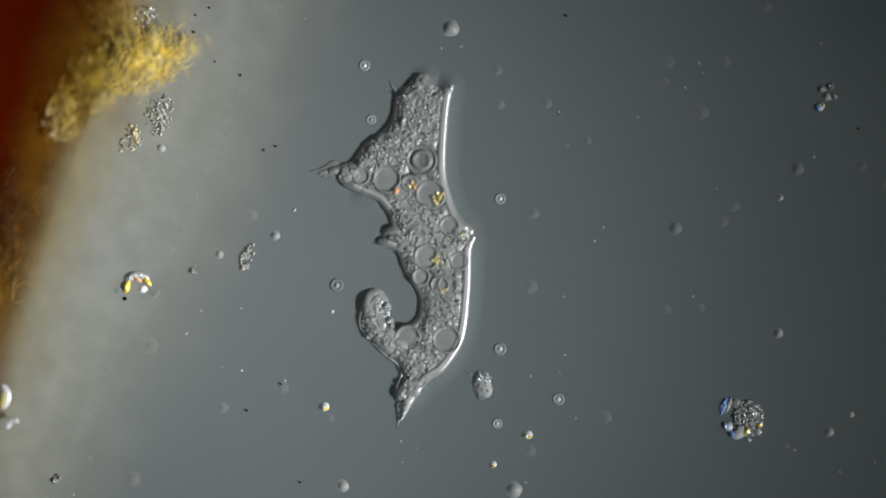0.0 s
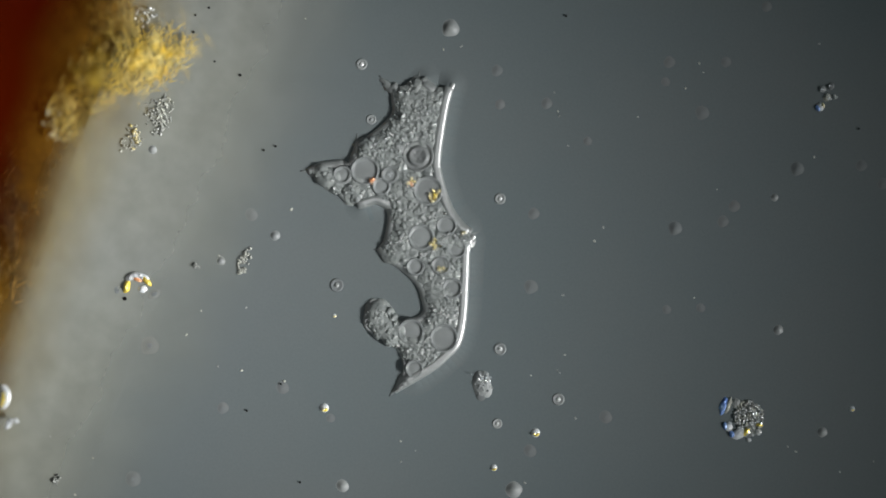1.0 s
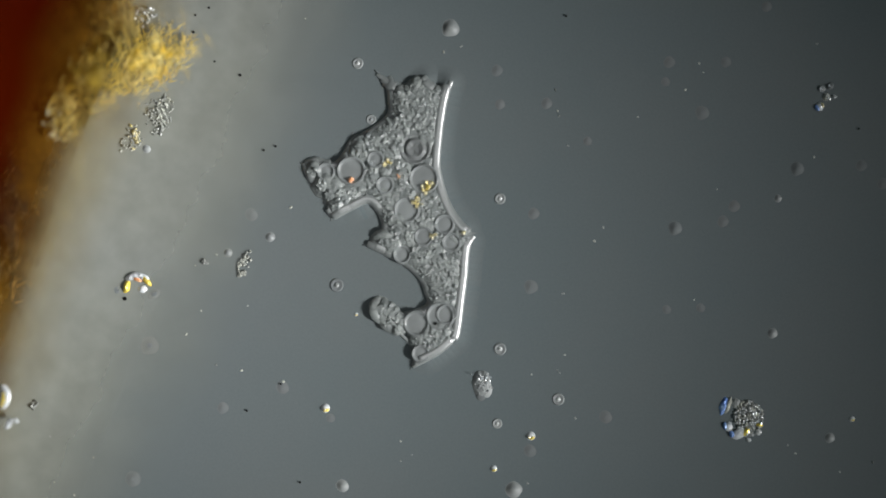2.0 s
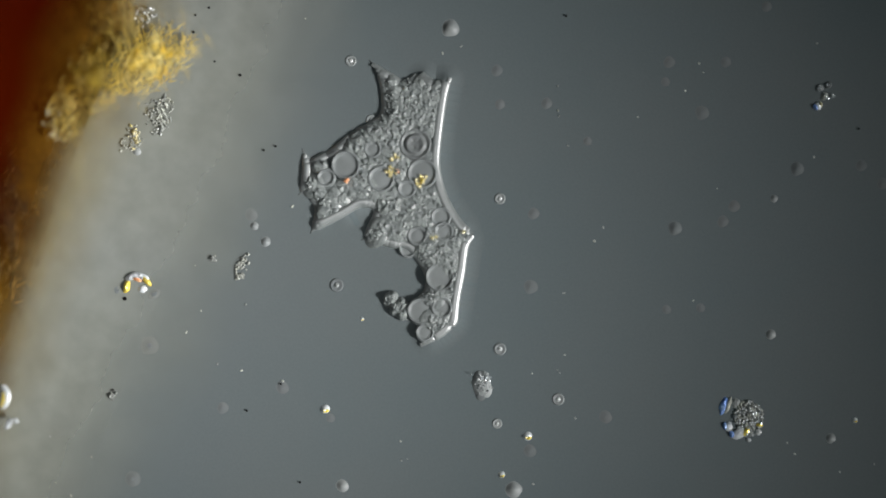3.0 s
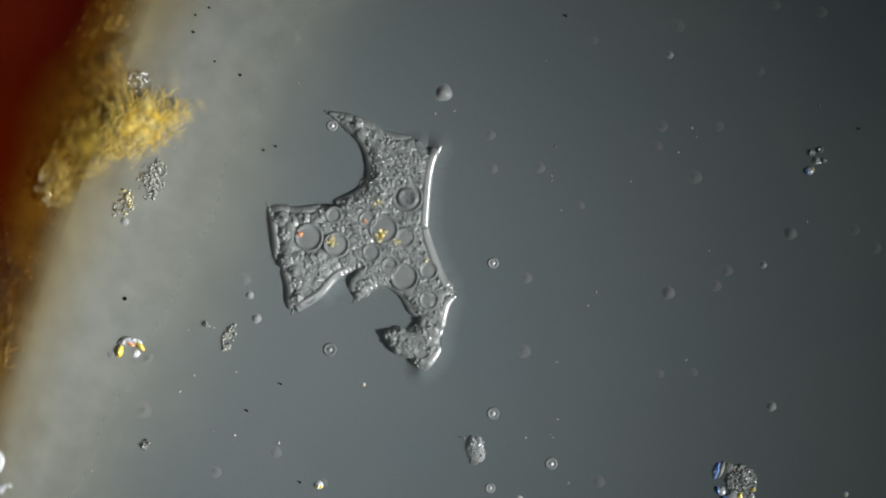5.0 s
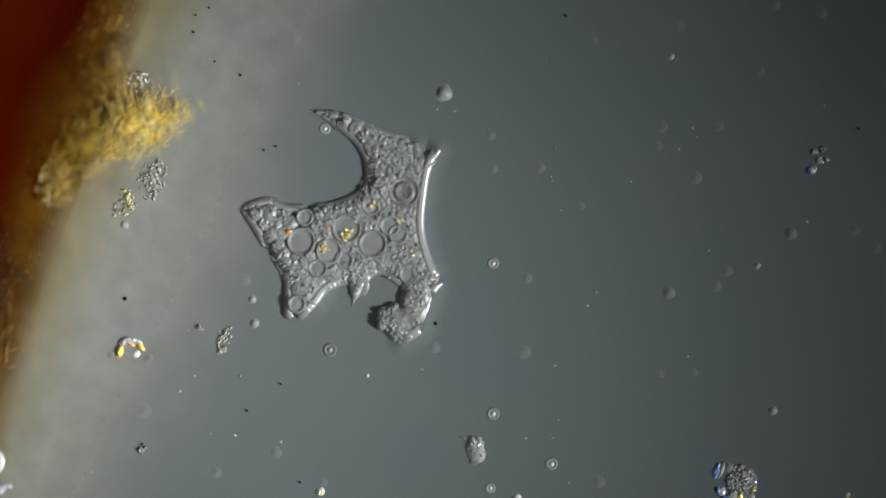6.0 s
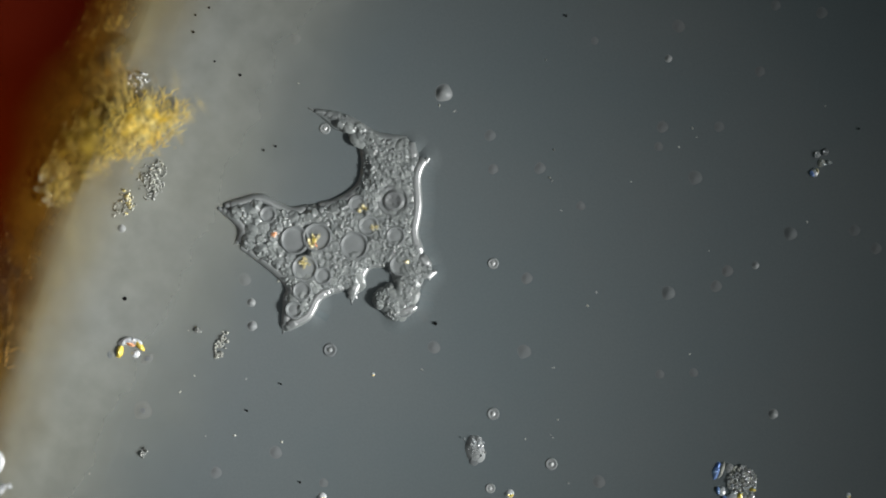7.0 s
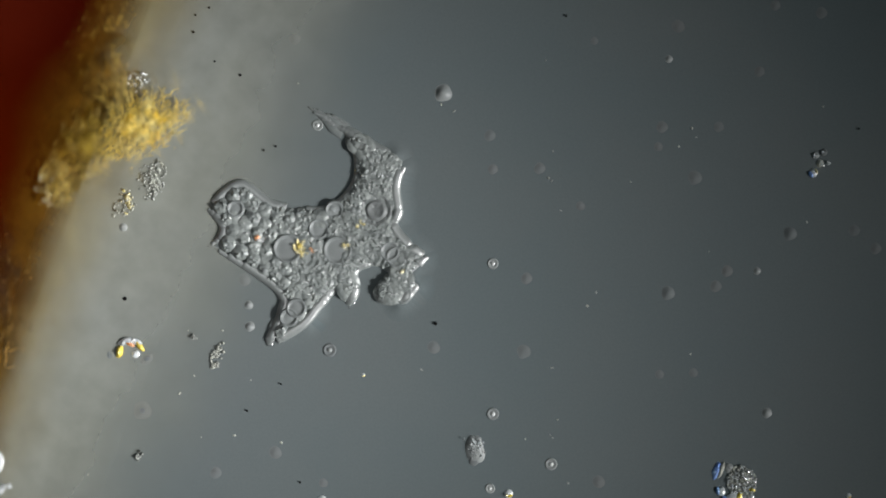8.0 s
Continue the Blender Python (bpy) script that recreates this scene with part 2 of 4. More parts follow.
edge("690,390 685,380 680,395 660,375 655,372 650,370 640,430 610,505 600,512 600,518 600,522 600,515")
edge("672,358 668,362 662,360 640,366 640,368 640,365 615,435 580,515 575,520 570,530 570,545 570,545")
edge("640,343 640,368 635,365 605,385 600,385 600,380 580,465 560,540 555,545 548,565 545,570 540,580")
edge("600,325 618,368 603,381 550,412 543,428 532,440 515,505 528,570 515,577 500,590 490,602 480,615", True)
edge("594,318 600,350 590,365 552,395 548,400 535,420 515,480 503,560 502,560 497,575 483,595 470,600")
edge("588,314 585,345 578,355 555,375 548,380 528,405 512,460 502,520 500,530 500,530 497,545 490,550")
edge("582,310 575,338 570,345 550,360 545,370 530,390 505,440 500,495 490,495 498,500 490,505 482,515")
edge("572,308 562,325 560,335 527,345 508,362 508,358 493,428 470,450 445,430 412,432 388,430 367,436", True)
edge("565,306 555,318 552,325 532,320 525,325 520,325 500,380 445,405 436,405 420,405 402,405 387,405")
edge("551,303 533,303 528,298 535,265 520,258 508,250 494,308 420,370 398,362 376,365 367,365 362,370", True)
edge("585,295 565,288 560,280 550,278 550,278 530,270 505,320 445,355 430,352 425,350 420,345 390,335")
edge("610,288 600,282 590,285 570,270 575,262 560,255 530,320 478,348 475,347 465,343 450,330 430,317")
edge("630,275 620,275 610,280 595,255 600,250 590,245 560,316 510,360 515,360 515,365 510,363 480,350")
edge("646,246 632,238 627,235 622,230 625,228 625,225 600,305 550,360 550,362 555,358 555,362 520,362", True)
edge("665,240 650,240 645,238 650,218 655,215 655,215 640,285 590,355 590,355 590,352 595,355 580,362")
edge("690,215 690,205 688,205 672,200 670,200 662,195 652,265 635,335 630,330 630,325 628,315 620,325")
edge("697,180 692,180 690,180 674,170 668,170 660,165 652,240 645,300 640,300 638,280 630,270 625,280")
edge("696,160 688,155 685,150 668,140 660,140 650,130 640,200 625,255 625,250 620,240 610,230 610,240")
edge("690,146 672,135 667,132 655,108 640,98 620,90 593,150 550,195 548,195 546,192 548,190 546,190", True)
edge("700,158 700,152 700,152 690,128 680,118 670,108 650,163 604,198 608,199 610,202 605,205 604,216")
edge("722,148 720,145 722,145 715,140 718,140 715,130 695,188 668,222 670,229 666,232 662,238 657,246")
COUNT = len(OUTLINE)
TIPS = [tip for _, tip in OUTLINE]


def anchors(t):
    return np.array([smooth_at(tr, t) for tr, _ in OUTLINE])


def along(pts, i, f):
    """The edge between anchors i and i + 1: place and direction at the share f; sharp at the tips."""
    p1, p2 = pts[i % COUNT], pts[(i + 1) % COUNT]
    p0 = pts[(i - 1) % COUNT] if not TIPS[i % COUNT] else p1 * 1.6 - p2 * 0.6
    p3 = pts[(i + 2) % COUNT] if not TIPS[(i + 1) % COUNT] else p2 * 1.6 - p1 * 0.6
    m1, m2 = (p2 - p0) / 2, (p3 - p1) / 2
    a, b = f ** 3, f ** 2
    place = (2 * a - 3 * b + 1) * p1 + (a - 2 * b + f) * m1 + (3 * b - 2 * a) * p2 + (a - b) * m2
    way = (6 * b - 6 * f) * p1 + (3 * b - 4 * f + 1) * m1 + (6 * f - 6 * b) * p2 + (3 * b - 2 * f) * m2
    return place, way / max(1e-6, np.linalg.norm(way))


SHAPES = {t: anchors(t) for t in BEATS}


def ridge(length, bend, size):
    """One stretch of the cell's edge along x, curved by bend, its outer side towards y > 0: steep at the foot, rounded on top, its ends drawn in."""
    bm = bmesh.new()
    section = [(-0.6, -5.0), (0.1, 0.9), (0.8, 2.5), (1.8, 4.1), (3.2, 5.4), (5.2, 6.4), (8.5, 7.2), (13, 7.5), (16, 6.0)]
    rows = []
    for k in range(-5, 6):
        u = k / 5
        x = u * length / 2
        drop = abs(u) ** 5
        row = []
        for d, z in section:
            y = -(d + 0.7 * drop) * size
            row.append(bm.verts.new((x * (1 + bend * y) * S, (y - bend * x * x / 2) * S, (z - 0.9 * drop) * size * S)))
        rows.append(row)
    for r0, r1 in zip(rows, rows[1:]):
        for j in range(len(section) - 1):
            bm.faces.new((r0[j + 1], r1[j + 1], r1[j], r0[j]))
    return bm


def across(pts, place, way):
    """How wide the cell is at a place of its edge, straight inwards."""
    e = np.roll(pts, -1, 0) - pts
    r = pts - (place + way * 1.0)
    den = way[0] * e[:, 1] - way[1] * e[:, 0]
    den = np.where(np.abs(den) < 1e-9, 1e-9, den)
    u = (r[:, 0] * e[:, 1] - r[:, 1] * e[:, 0]) / den
    v = (r[:, 0] * way[1] - r[:, 1] * way[0]) / den
    return min([60.0, *u[(u > 0) & (v >= -0.02) & (v <= 1.02)]])


FINE = {t: np.array([along(SHAPES[t], i, f)[0] for i in range(COUNT) for f in (0, 0.25, 0.5, 0.75)]) for t in BEATS}


def inside(poly, pts):
    x, y = pts[:, 0], pts[:, 1]
    hit = np.zeros(len(pts), bool)
    for a, b in zip(poly, np.roll(poly, -1, 0)):
        cross = (a[1] > y) != (b[1] > y)
        with np.errstate(divide="ignore", invalid="ignore"):
            xx = a[0] + (y - a[1]) * (b[0] - a[0]) / (b[1] - a[1])
        hit ^= cross & (x < xx)
    return hit


def nearest(poly, pts):
    """How far each point is from the edge, and the way to the nearest place of it."""
    best, way = np.full(len(pts), 1e9), np.zeros((len(pts), 2))
    for a, b in zip(poly, np.roll(poly, -1, 0)):
        ab = b - a
        u = np.clip(((pts - a) @ ab) / max(1e-9, ab @ ab), 0, 1)
        v = a + u[:, None] * ab - pts
        d = np.linalg.norm(v, axis=1)
        way = np.where((d < best)[:, None], v, way)
        best = np.minimum(best, d)
    return best, way / np.maximum(best, 1e-6)[:, None]


def gap(poly, pts):
    return nearest(poly, pts)[0]


def height(d):
    """How high the cell stands at the distance d from its edge: a flat dome."""
    return 13.0 * (1 - np.exp(-np.maximum(d, 0) / 11))


def slope(d):
    return 1.25 * np.exp(-np.maximum(d, 0) / 15)


# the edge: overlapping curved stretches
BARS = {}
LIT = np.array((0.95, 0.31))
for i in range(COUNT):
    longest = max(np.linalg.norm(SHAPES[t][(i + 1) % COUNT] - SHAPES[t][i]) for t in BEATS)
    knobbly = 16 <= i <= 21
    n = max(1, round(longest / (6 if knobbly else 9)))
    for k in range(n):
        f = (k + 0.5) / n
        frees, bends, poses, faces, last = [], [], [], [], None
        for t in BEATS:
            pts = SHAPES[t]
            place, way = along(pts, i, f)
            inward = np.array((-way[1], way[0]))
            (pa, wa), (pb, wb) = along(pts, i, max(0, f - 0.3)), along(pts, i, min(1, f + 0.3))
            turned = math.atan2(wa[0] * wb[1] - wa[1] * wb[0], wa @ wb)
            bends.append(turned / max(8.0, np.linalg.norm(pb - pa)))
            ends = []
            for g in (f, f - 0.5 / n, f + 0.5 / n):
                p, w = along(pts, i, g)
                near = min([80.0] + [np.linalg.norm(p - pts[tip % COUNT]) for tip in (i - 1, i, i + 1, i + 2) if TIPS[tip % COUNT]])
                ends.append((p, near, min(16.0, 0.55 * across(FINE[t], p, np.array((-w[1], w[0]))), 1.0 + 0.5 * near)))
            frees.append(ends[0][2])
            turn = math.atan2(-way[1], way[0])
            if last is not None:
                turn = last + (turn - last + math.pi) % (2 * math.pi) - math.pi
                turn = last + max(-1.5, min(1.5, turn - last))
            last = turn
            poses.append((place, turn, ends))
            faces.append(-inward @ LIT)
        size = max((0.3, 0.5, 0.75, 1.0), key=lambda v: -abs(v * 16 - np.percentile(frees, 75)))
        if knobbly:
            size = 0.4
        bend = max((-0.04, -0.02, -0.008, 0.0, 0.008, 0.02, 0.04), key=lambda v: -abs(v - np.median(bends)))
        key = (max(7, round(1.7 * longest / n)), bend, size)
        if key not in BARS:
            BARS[key] = mesh_of("membrane", ridge(*key), M_rim)
        if np.percentile([p[2][0][1] for p in poses], 85) < 17:
            continue
        lift = 3.6 * min(1.0, max(0.0, (np.median(faces) + 0.05) / 0.45))
        rows = []
        for t, (place, turn, ends) in zip(BEATS, poses):
            w = at(*(place + np.array((math.sin(turn), math.cos(turn))) * -0.55 * lift))
            here, z0, z1 = [lift - 0.5 * max(0.0, 16 * size - free - 3) - 6 * max(0.0, 1 - near / (key[0] * 0.5 + 3)) for _, near, free in ends]
            step = np.linalg.norm(ends[2][0] - ends[1][0])
            here -= 16 * max(0.0, 1 - step / 4.5)          # drawn in while the lobe is short
            rise = (z1 - z0) / max(3.0, step)
            rows.append((t, pose(w.x, w.y, here * S, 0, -math.degrees(math.atan(max(-0.5, min(0.5, rise)))), math.degrees(turn))))
        moves(part("membrane", BARS[key], None, amoeba), rows)

# an added low skirt shapes the bright halo beyond the edges that face the light
halo_mesh = mesh_of("clear_film", revolve([(6 + 32 * (1 - k / 20), 5.6 * (k / 20) ** 2.3 - 0.1) for k in range(21)] + [(0, 5.6)], 56), M_halo)
for i in range(COUNT):
    longest = max(np.linalg.norm(SHAPES[t][(i + 1) % COUNT] - SHAPES[t][i]) for t in BEATS)
    n = max(1, round(longest / 13))
    for k in range(n):
        rows, faces, nears = [], [], []
        for t in BEATS:
            place, way = along(SHAPES[t], i, (k + 0.5) / n)
            nears.append(min(np.linalg.norm(place - SHAPES[t][tip % COUNT]) for tip in range(COUNT) if TIPS[tip]))
            inward = np.array((-way[1], way[0]))
            faces.append(-inward @ LIT)
            w = at(*(place + inward * 6))
            rows.append((t, pose(w.x, w.y, 0)))
        if np.percentile(faces, 10) > 0.3 and np.median(nears) > 14:
            moves(part("clear_film", halo_mesh, None, amoeba, "low skirt standing in for the bright halo at the cell's foot"), rows)


def spike(length, wide, broad=False, tall=0.42):
    """The clear pointed end of a lobe, from its tip at the origin along x: concave flanks, a domed back."""
    bm = bmesh.new()
    rows = []
    for k in range(13):
        u = k / 12
        w = 1.3 + wide * (u ** 1.7 if u < 0.7 else 0.545 - (0 if broad else 0.25) * (u - 0.7) / 0.3) / 0.545
        h = 0.8 + tall * wide * u ** 0.9 - (3.0 * (u - 0.75) / 0.25 if u > 0.75 else 0)
        rows.append([bm.verts.new((length * u * S, -w * math.cos(math.pi * j / 12) * S, (h * math.sin(math.pi * j / 12) ** 0.9 - 0.4) * S)) for j in range(13)])
    for r0, r1 in zip(rows, rows[1:]):
        for j in range(12):
            bm.faces.new((r0[j], r1[j], r1[j + 1], r0[j + 1]))
    bm.faces.new(rows[0])
    bmesh.ops.recalc_face_normals(bm, faces=bm.faces)
    return bm


# length and half width of each pointed end, in the order of the tips round the cell
ENDS = [(44, 20), (44, 15), (34, 13), (54, 12), (42, 12), (50, 12), (46, 13, False, 0.25), (58, 17, False, 0.2), (30, 9), (80, 15, True)]
for shape, i in zip(ENDS, [k for k in range(COUNT) if TIPS[k]]):
    mesh = mesh_of("lobe_tip", spike(*shape), M_tip)
    rows, last = [], None
    for t in BEATS:
        pts = SHAPES[t]
        tip = pts[i]
        sides = [along(pts, i, 0.6)[0] - tip, along(pts, i - 1, 0.4)[0] - tip]
        d = sum(v / max(1e-6, np.linalg.norm(v)) for v in sides)
        blunt = max(0.0, 1 - np.linalg.norm(d) / 1.6)        # 0 where the edge turns sharply
        root = np.mean([pts[(i + k) % COUNT] for k in range(-5, 6)], 0) - tip
        d = d + 0.6 * root / max(1e-6, np.linalg.norm(root))
        ahead = along(pts, i, 0.5)[0] - along(pts, i - 1, 0.5)[0]
        inner = np.array((-ahead[1], ahead[0])) / max(1e-6, np.linalg.norm(ahead))
        if d @ inner < 0.15 * np.linalg.norm(d):             # drawn back into the cell
            d, blunt = inner, 2.5
        tip = tip + d / np.linalg.norm(d) * (-2 + 9 * blunt)
        turn = math.atan2(-d[1], d[0])
        if last is not None:
            turn = last + (turn - last + math.pi) % (2 * math.pi) - math.pi
            turn = last + max(-1.4, min(1.4, turn - last))
        last = turn
        w = at(tip[0], tip[1])
        rows.append((t, pose(w.x, w.y, 0, 0, 0, math.degrees(turn))))
    moves(part("lobe_tip", mesh, None, amoeba, "clear pointed lobe end"), rows)


# vacuoles: pits with a raised lip
def bowl(r, deep=5.0, lip=10.9):
    deep *= 0.55
    prof = [(r + 3.6, 4.0), (r + 2.4, lip - 1.9), (r + 1.3, lip - 0.5), (r + 0.3, lip), (r - 0.9, lip - 0.5), (r - 2.2, lip - 0.5 - 0.62 * deep), (r - 3.6, lip - 0.5 - 0.9 * deep)]
    for k in range(1, 7):
        u = 1 - k / 6
        prof.append(((r - 4.6) * u, lip - 0.5 - deep * (1 - 0.25 * (1 - u * u))))
    return revolve(prof, 44)


VACUOLES = []


def vacuole(r, path, deep=5.0, sink=()):
    """A clear round vacuole that drifts in the cell; sink: the times at which it has emptied and gone down."""
    tr = track(*[tuple(float(c) for c in w.replace(":", ",").split(",")) for w in path.split()])
    ob = part("vacuole", bowl(r, deep), M_vac, amoeba, "clear round vacuole")
    VACUOLES.append((tr, r, sink))
    rows = []
    for t in BEATS:
        p, q = smooth_at(tr, t)
        w = at(p, q)
        d = gap(FINE[t], np.array([(p, q)]))[0]
        rows.append((t, pose(w.x, w.y, (-12 if sink and t >= sink[0] else max(-4.0, height(d) - 9.9)) * S)))
    moves(ob, rows)
    return ob


vacuole(23, "0:685,318 0.5:668,312 1:646,303 1.5:630,306 3:612,293 3.5:607,292 4:590,290 4.5:563,365 6:534,428 6.5:534,422 7:522,425 7.5:520,425 8:510,440")
vacuole(14, "0:640,312 0.5:627,313 1:606,310 1.5:583,302 3:578,315 3.5:573,312 4:560,315 4.5:555,447 6:526,538 6.5:523,545 7:521,548 7.5:517,560 8:512,562")
vacuole(24, "0:762,345 0.5:758,342 1:757,338 1.5:752,325 3:747,308 3.5:745,305 4:737,300 4.5:711,360 6:614,405 6.5:580,408 7:562,420 7.5:540,426 8:522,436", 4.5, (8,))
vacuole(21, "0:755,455 0.5:750,435 1:745,420 1.5:738,400 3:675,317 3.5:657,310 4:628,310 4.5:605,380 6:583,445 6.5:550,455 7:540,475 7.5:528,480 8:515,480", 5, (7.5,))
vacuole(21, "0:722,598 0.5:722,588 1:727,587 1.5:732,582 3:744,550 3.5:743,545 4:732,535 4.5:730,585 6:705,560 8:690,520", 5, (4.5,))
vacuole(23, "0:790,600 1:785,598 1.5:780,588 3:778,490 3.5:773,468 4:760,437 4.5:743,475 6:660,432 6.5:640,435 7:627,435 7.5:608,433 8:598,443", 5)
vacuole(14, "0:745,490 0.5:743,477 1:735,472 1.5:715,458 3:722,440 3.5:733,430 4:728,415 4.5:724,440 6:610,460 6.5:594,470 7:572,488 7.5:545,505 8:525,520", 5, (7.5,))
vacuole(14, "0:740,670 0.5:733,663 1:733,652 1.5:740,642 3:752,588 3.5:762,570 4:770,560 4.5:760,600 6:725,570 6.5:718,560 7:715,545 8:712,520", 4)
vacuole(15, "0:812,462 1:808,440 1.5:805,437 3:785,410 3.5:785,402 4:785,400 4.5:782,460 6:705,415 6.5:700,420 7:700,418 7.5:695,430 8:690,445", 4)
vacuole(16, "0:792,505 1:800,510 1.5:795,535 3:782,545 3.5:783,432 4:780,475 4.5:775,510 6:724,485 6.5:714,478 7:707,470 7.5:705,455 8:702,455", 5)
vacuole(15, "0:778,505 0.5:775,495 1:780,470 1.5:762,430 3:738,418 3.5:750,400 4:731,385 4.5:705,405 6:563,475 6.5:547,498 7:535,515 7.5:525,533 8:525,545", 4)
vacuole(14, "0:712,340 0.5:690,335 1:675,330 1.5:665,325 3:720,335 3.5:700,325 4:675,303 4.5:655,355 6:657,366 6.5:650,368 7:632,362 7.5:615,360 8:592,372", 4)
vacuole(16, "0:795,400 1:790,400 1.5:788,400 3:780,385 3.5:773,370 4:768,355 4.5:737,390 6:690,400 6.5:672,395 7:652,400 7.5:612,402 8:565,405", 4)
vacuole(13, "0:725,325 1:690,310 1.5:672,295 3:660,265 3.5:660,265 4:640,262 4.5:620,330 6:540,385 6.5:538,385 7:475,380 7.5:462,375 8:418,370", 4)

# nucleus: a double ring round a granular core
rng = random.Random(4)
core_bm = revolve([(29, 2), (28, 7.2), (26.5, 8.4), (24.5, 8.0), (22.5, 6.2), (20.5, 5.6), (18.5, 6.6), (16.5, 9.2), (14.5, 10.0), (12, 9.0), (9, 7.6), (5, 7.2), (0, 7.4)], 48,
                  lambda x, y: 1.3 * noise.noise((x * 0.22, y * 0.22, 3)) if x * x + y * y < 14 * 14 else 0)
nucleus = part("nucleus", core_bm, M_nuc, amoeba, "round nucleus with a double ring")
NUC = track((0, 746, 284), (0.5, 744, 281), (1, 740, 277), (1.5, 736, 269), (3, 735, 256), (3.5, 737, 251), (4, 734, 246), (4.5, 726, 308), (6, 715, 340), (6.5, 709, 347), (7, 696, 356), (7.5, 680, 366), (8, 666, 372))
VACUOLES.append((NUC, 27, ()))
moves(nucleus, [(t, Matrix.Translation(at(*smooth_at(NUC, t)) + Vector((0, 0, 3.6 * S)))) for t in BEATS])


# cytoplasm: granular lumps that flow and fill the cell
def lump(radius, seed):
    """A flat lump of cytoplasm with fine granules on it."""
    rr = random.Random(seed)
    many = (34, 14, 6, 46, 8, 26, 40)[seed % 7]
    seeds = [(rr.uniform(-radius, radius), rr.uniform(-radius, radius), rr.choice((1.2, 1.5, 1.8, 2.2, 2.8, 3.6)), rr.choice((1, 1, 1, -0.8))) for _ in range(many)]

    def rough(x, y):
        fade = max(0.0, 1 - (math.hypot(x, y) / radius) ** 4)
        v = 1.3 * noise.noise((x * 0.1 + seed * 9, y * 0.1, 7)) + 0.7 * noise.noise((x * 0.24 + seed * 5, y * 0.24, 3)) + 0.3 * noise.noise((x * 0.5 + seed, y * 0.5, 5))
        for gx, gy, r, sign in seeds:
            d = math.hypot(x - gx, y - gy) / (r * 1.3)
            if d < 1:
                v += sign * 0.74 * r * (1 - d * d) ** 2
        return v * fade
    prof = [(radius, -1.0)]
    for k in range(1, 23):
        u = 1 - k / 22
        prof.append((radius * u, 6.9 * (1 - u ** 3)))
    return revolve(prof, 64, rough)


LUMPS = [mesh_of("cytoplasm_lump", lump(17.0, s), M_cyto) for s in range(14)]


def share_out(cells, g, moved, poly):
    """Lets the most crowded lumps stream to near places where the cell has stretched most, through the cell."""
    near = np.argmin(((g[:, None] - cells[None]) ** 2).sum(-1), 1)
    n = np.bincount(near, minlength=len(cells))
    order = np.argsort(n)
    taken = set()
    for a in order[:moved]:
        far = np.linalg.norm(cells - cells[a], axis=1)
        for b in sorted((b for b in order[::-1][:60] if far[b] < 130 and b not in taken), key=lambda b: far[b] / (n[b] - n[a] + 0.1) ** 2):
            if n[b] > n[a] + 2 and inside(poly, cells[a] + (cells[b] - cells[a]) * np.array([[0.2], [0.4], [0.6], [0.8]])).all():
                cells[a] = cells[b] + (3.0, 2.0)
                taken.add(b)
                break
    return cells


def room(t):
    """Plan points inside the cell at t that the lumps have to fill."""
    poly = np.array([along(SHAPES[t], i, f)[0] for i in range(COUNT) for f in (0, 0.33, 0.66)])
    lo, hi = poly.min(0), poly.max(0)
    g = np.stack(np.meshgrid(np.arange(lo[0], hi[0], 5.5), np.arange(lo[1], hi[1], 5.5)), -1).reshape(-1, 2)
    g = g[inside(poly, g)]
    g = g[gap(poly, g) > 12]
    for tr, r, sink in VACUOLES:
        if r > 12 and not (sink and t >= sink[0]):
            g = g[np.linalg.norm(g - np.array(smooth_at(tr, t)), axis=1) > r + 6]
    return g


def settle(cells, g, steps):
    """Spread the cells evenly over the points g, each step towards the middle of the points nearest to it."""
    cells = cells.copy()
    gg = (g ** 2).sum(1)[:, None]
    for _ in range(steps):
        near = np.argmin(gg - 2 * g @ cells.T + (cells ** 2).sum(1)[None], 1)
        n = np.bincount(near, minlength=len(cells))
        for k in (0, 1):
            mid = np.bincount(near, weights=g[:, k], minlength=len(cells)) / np.maximum(n, 1)
            cells[:, k] += np.where(n > 0, 1.7 * (mid - cells[:, k]), 0)
        for c in np.where(n == 0)[0]:
            cells[c] = g[np.argmin(((g - cells[c]) ** 2).sum(1))] + 0.5
    return cells


rs = np.random.RandomState(3)
g = room(0.0)
cells = g[rs.choice(len(g), 250, replace=False)].astype(float)
cells = settle(cells, g, 60)
flow, lean = [cells.copy()], [nearest(FINE[0], cells)]
for before, t in zip(BEATS, BEATS[1:]):
    a, b = SHAPES[before], SHAPES[t]
    w = 1 / (((cells[:, None] - a[None]) ** 2).sum(-1) + 60) ** 1.5
    cells = cells + (w[..., None] * (b - a)[None]).sum(1) / w.sum(1)[:, None]
    free = room(t)
    for _ in range(4):
        cells = settle(share_out(cells, free, 5, FINE[t]), free, 30)
    flow.append(cells.copy())
    d, way = nearest(FINE[t], cells)
    lean.append((np.where(inside(FINE[t], cells), d, 0), way))
# lumps whose way would leave the cell dive under
strays = {}
for k, t in enumerate(BEATS[1:]):
    mid = (FINE[t] + FINE[t - 0.5]) / 2
    place = (flow[k] + flow[k + 1]) / 2
    strays[t] = ~inside(mid, place) | (gap(mid, place) < 5)


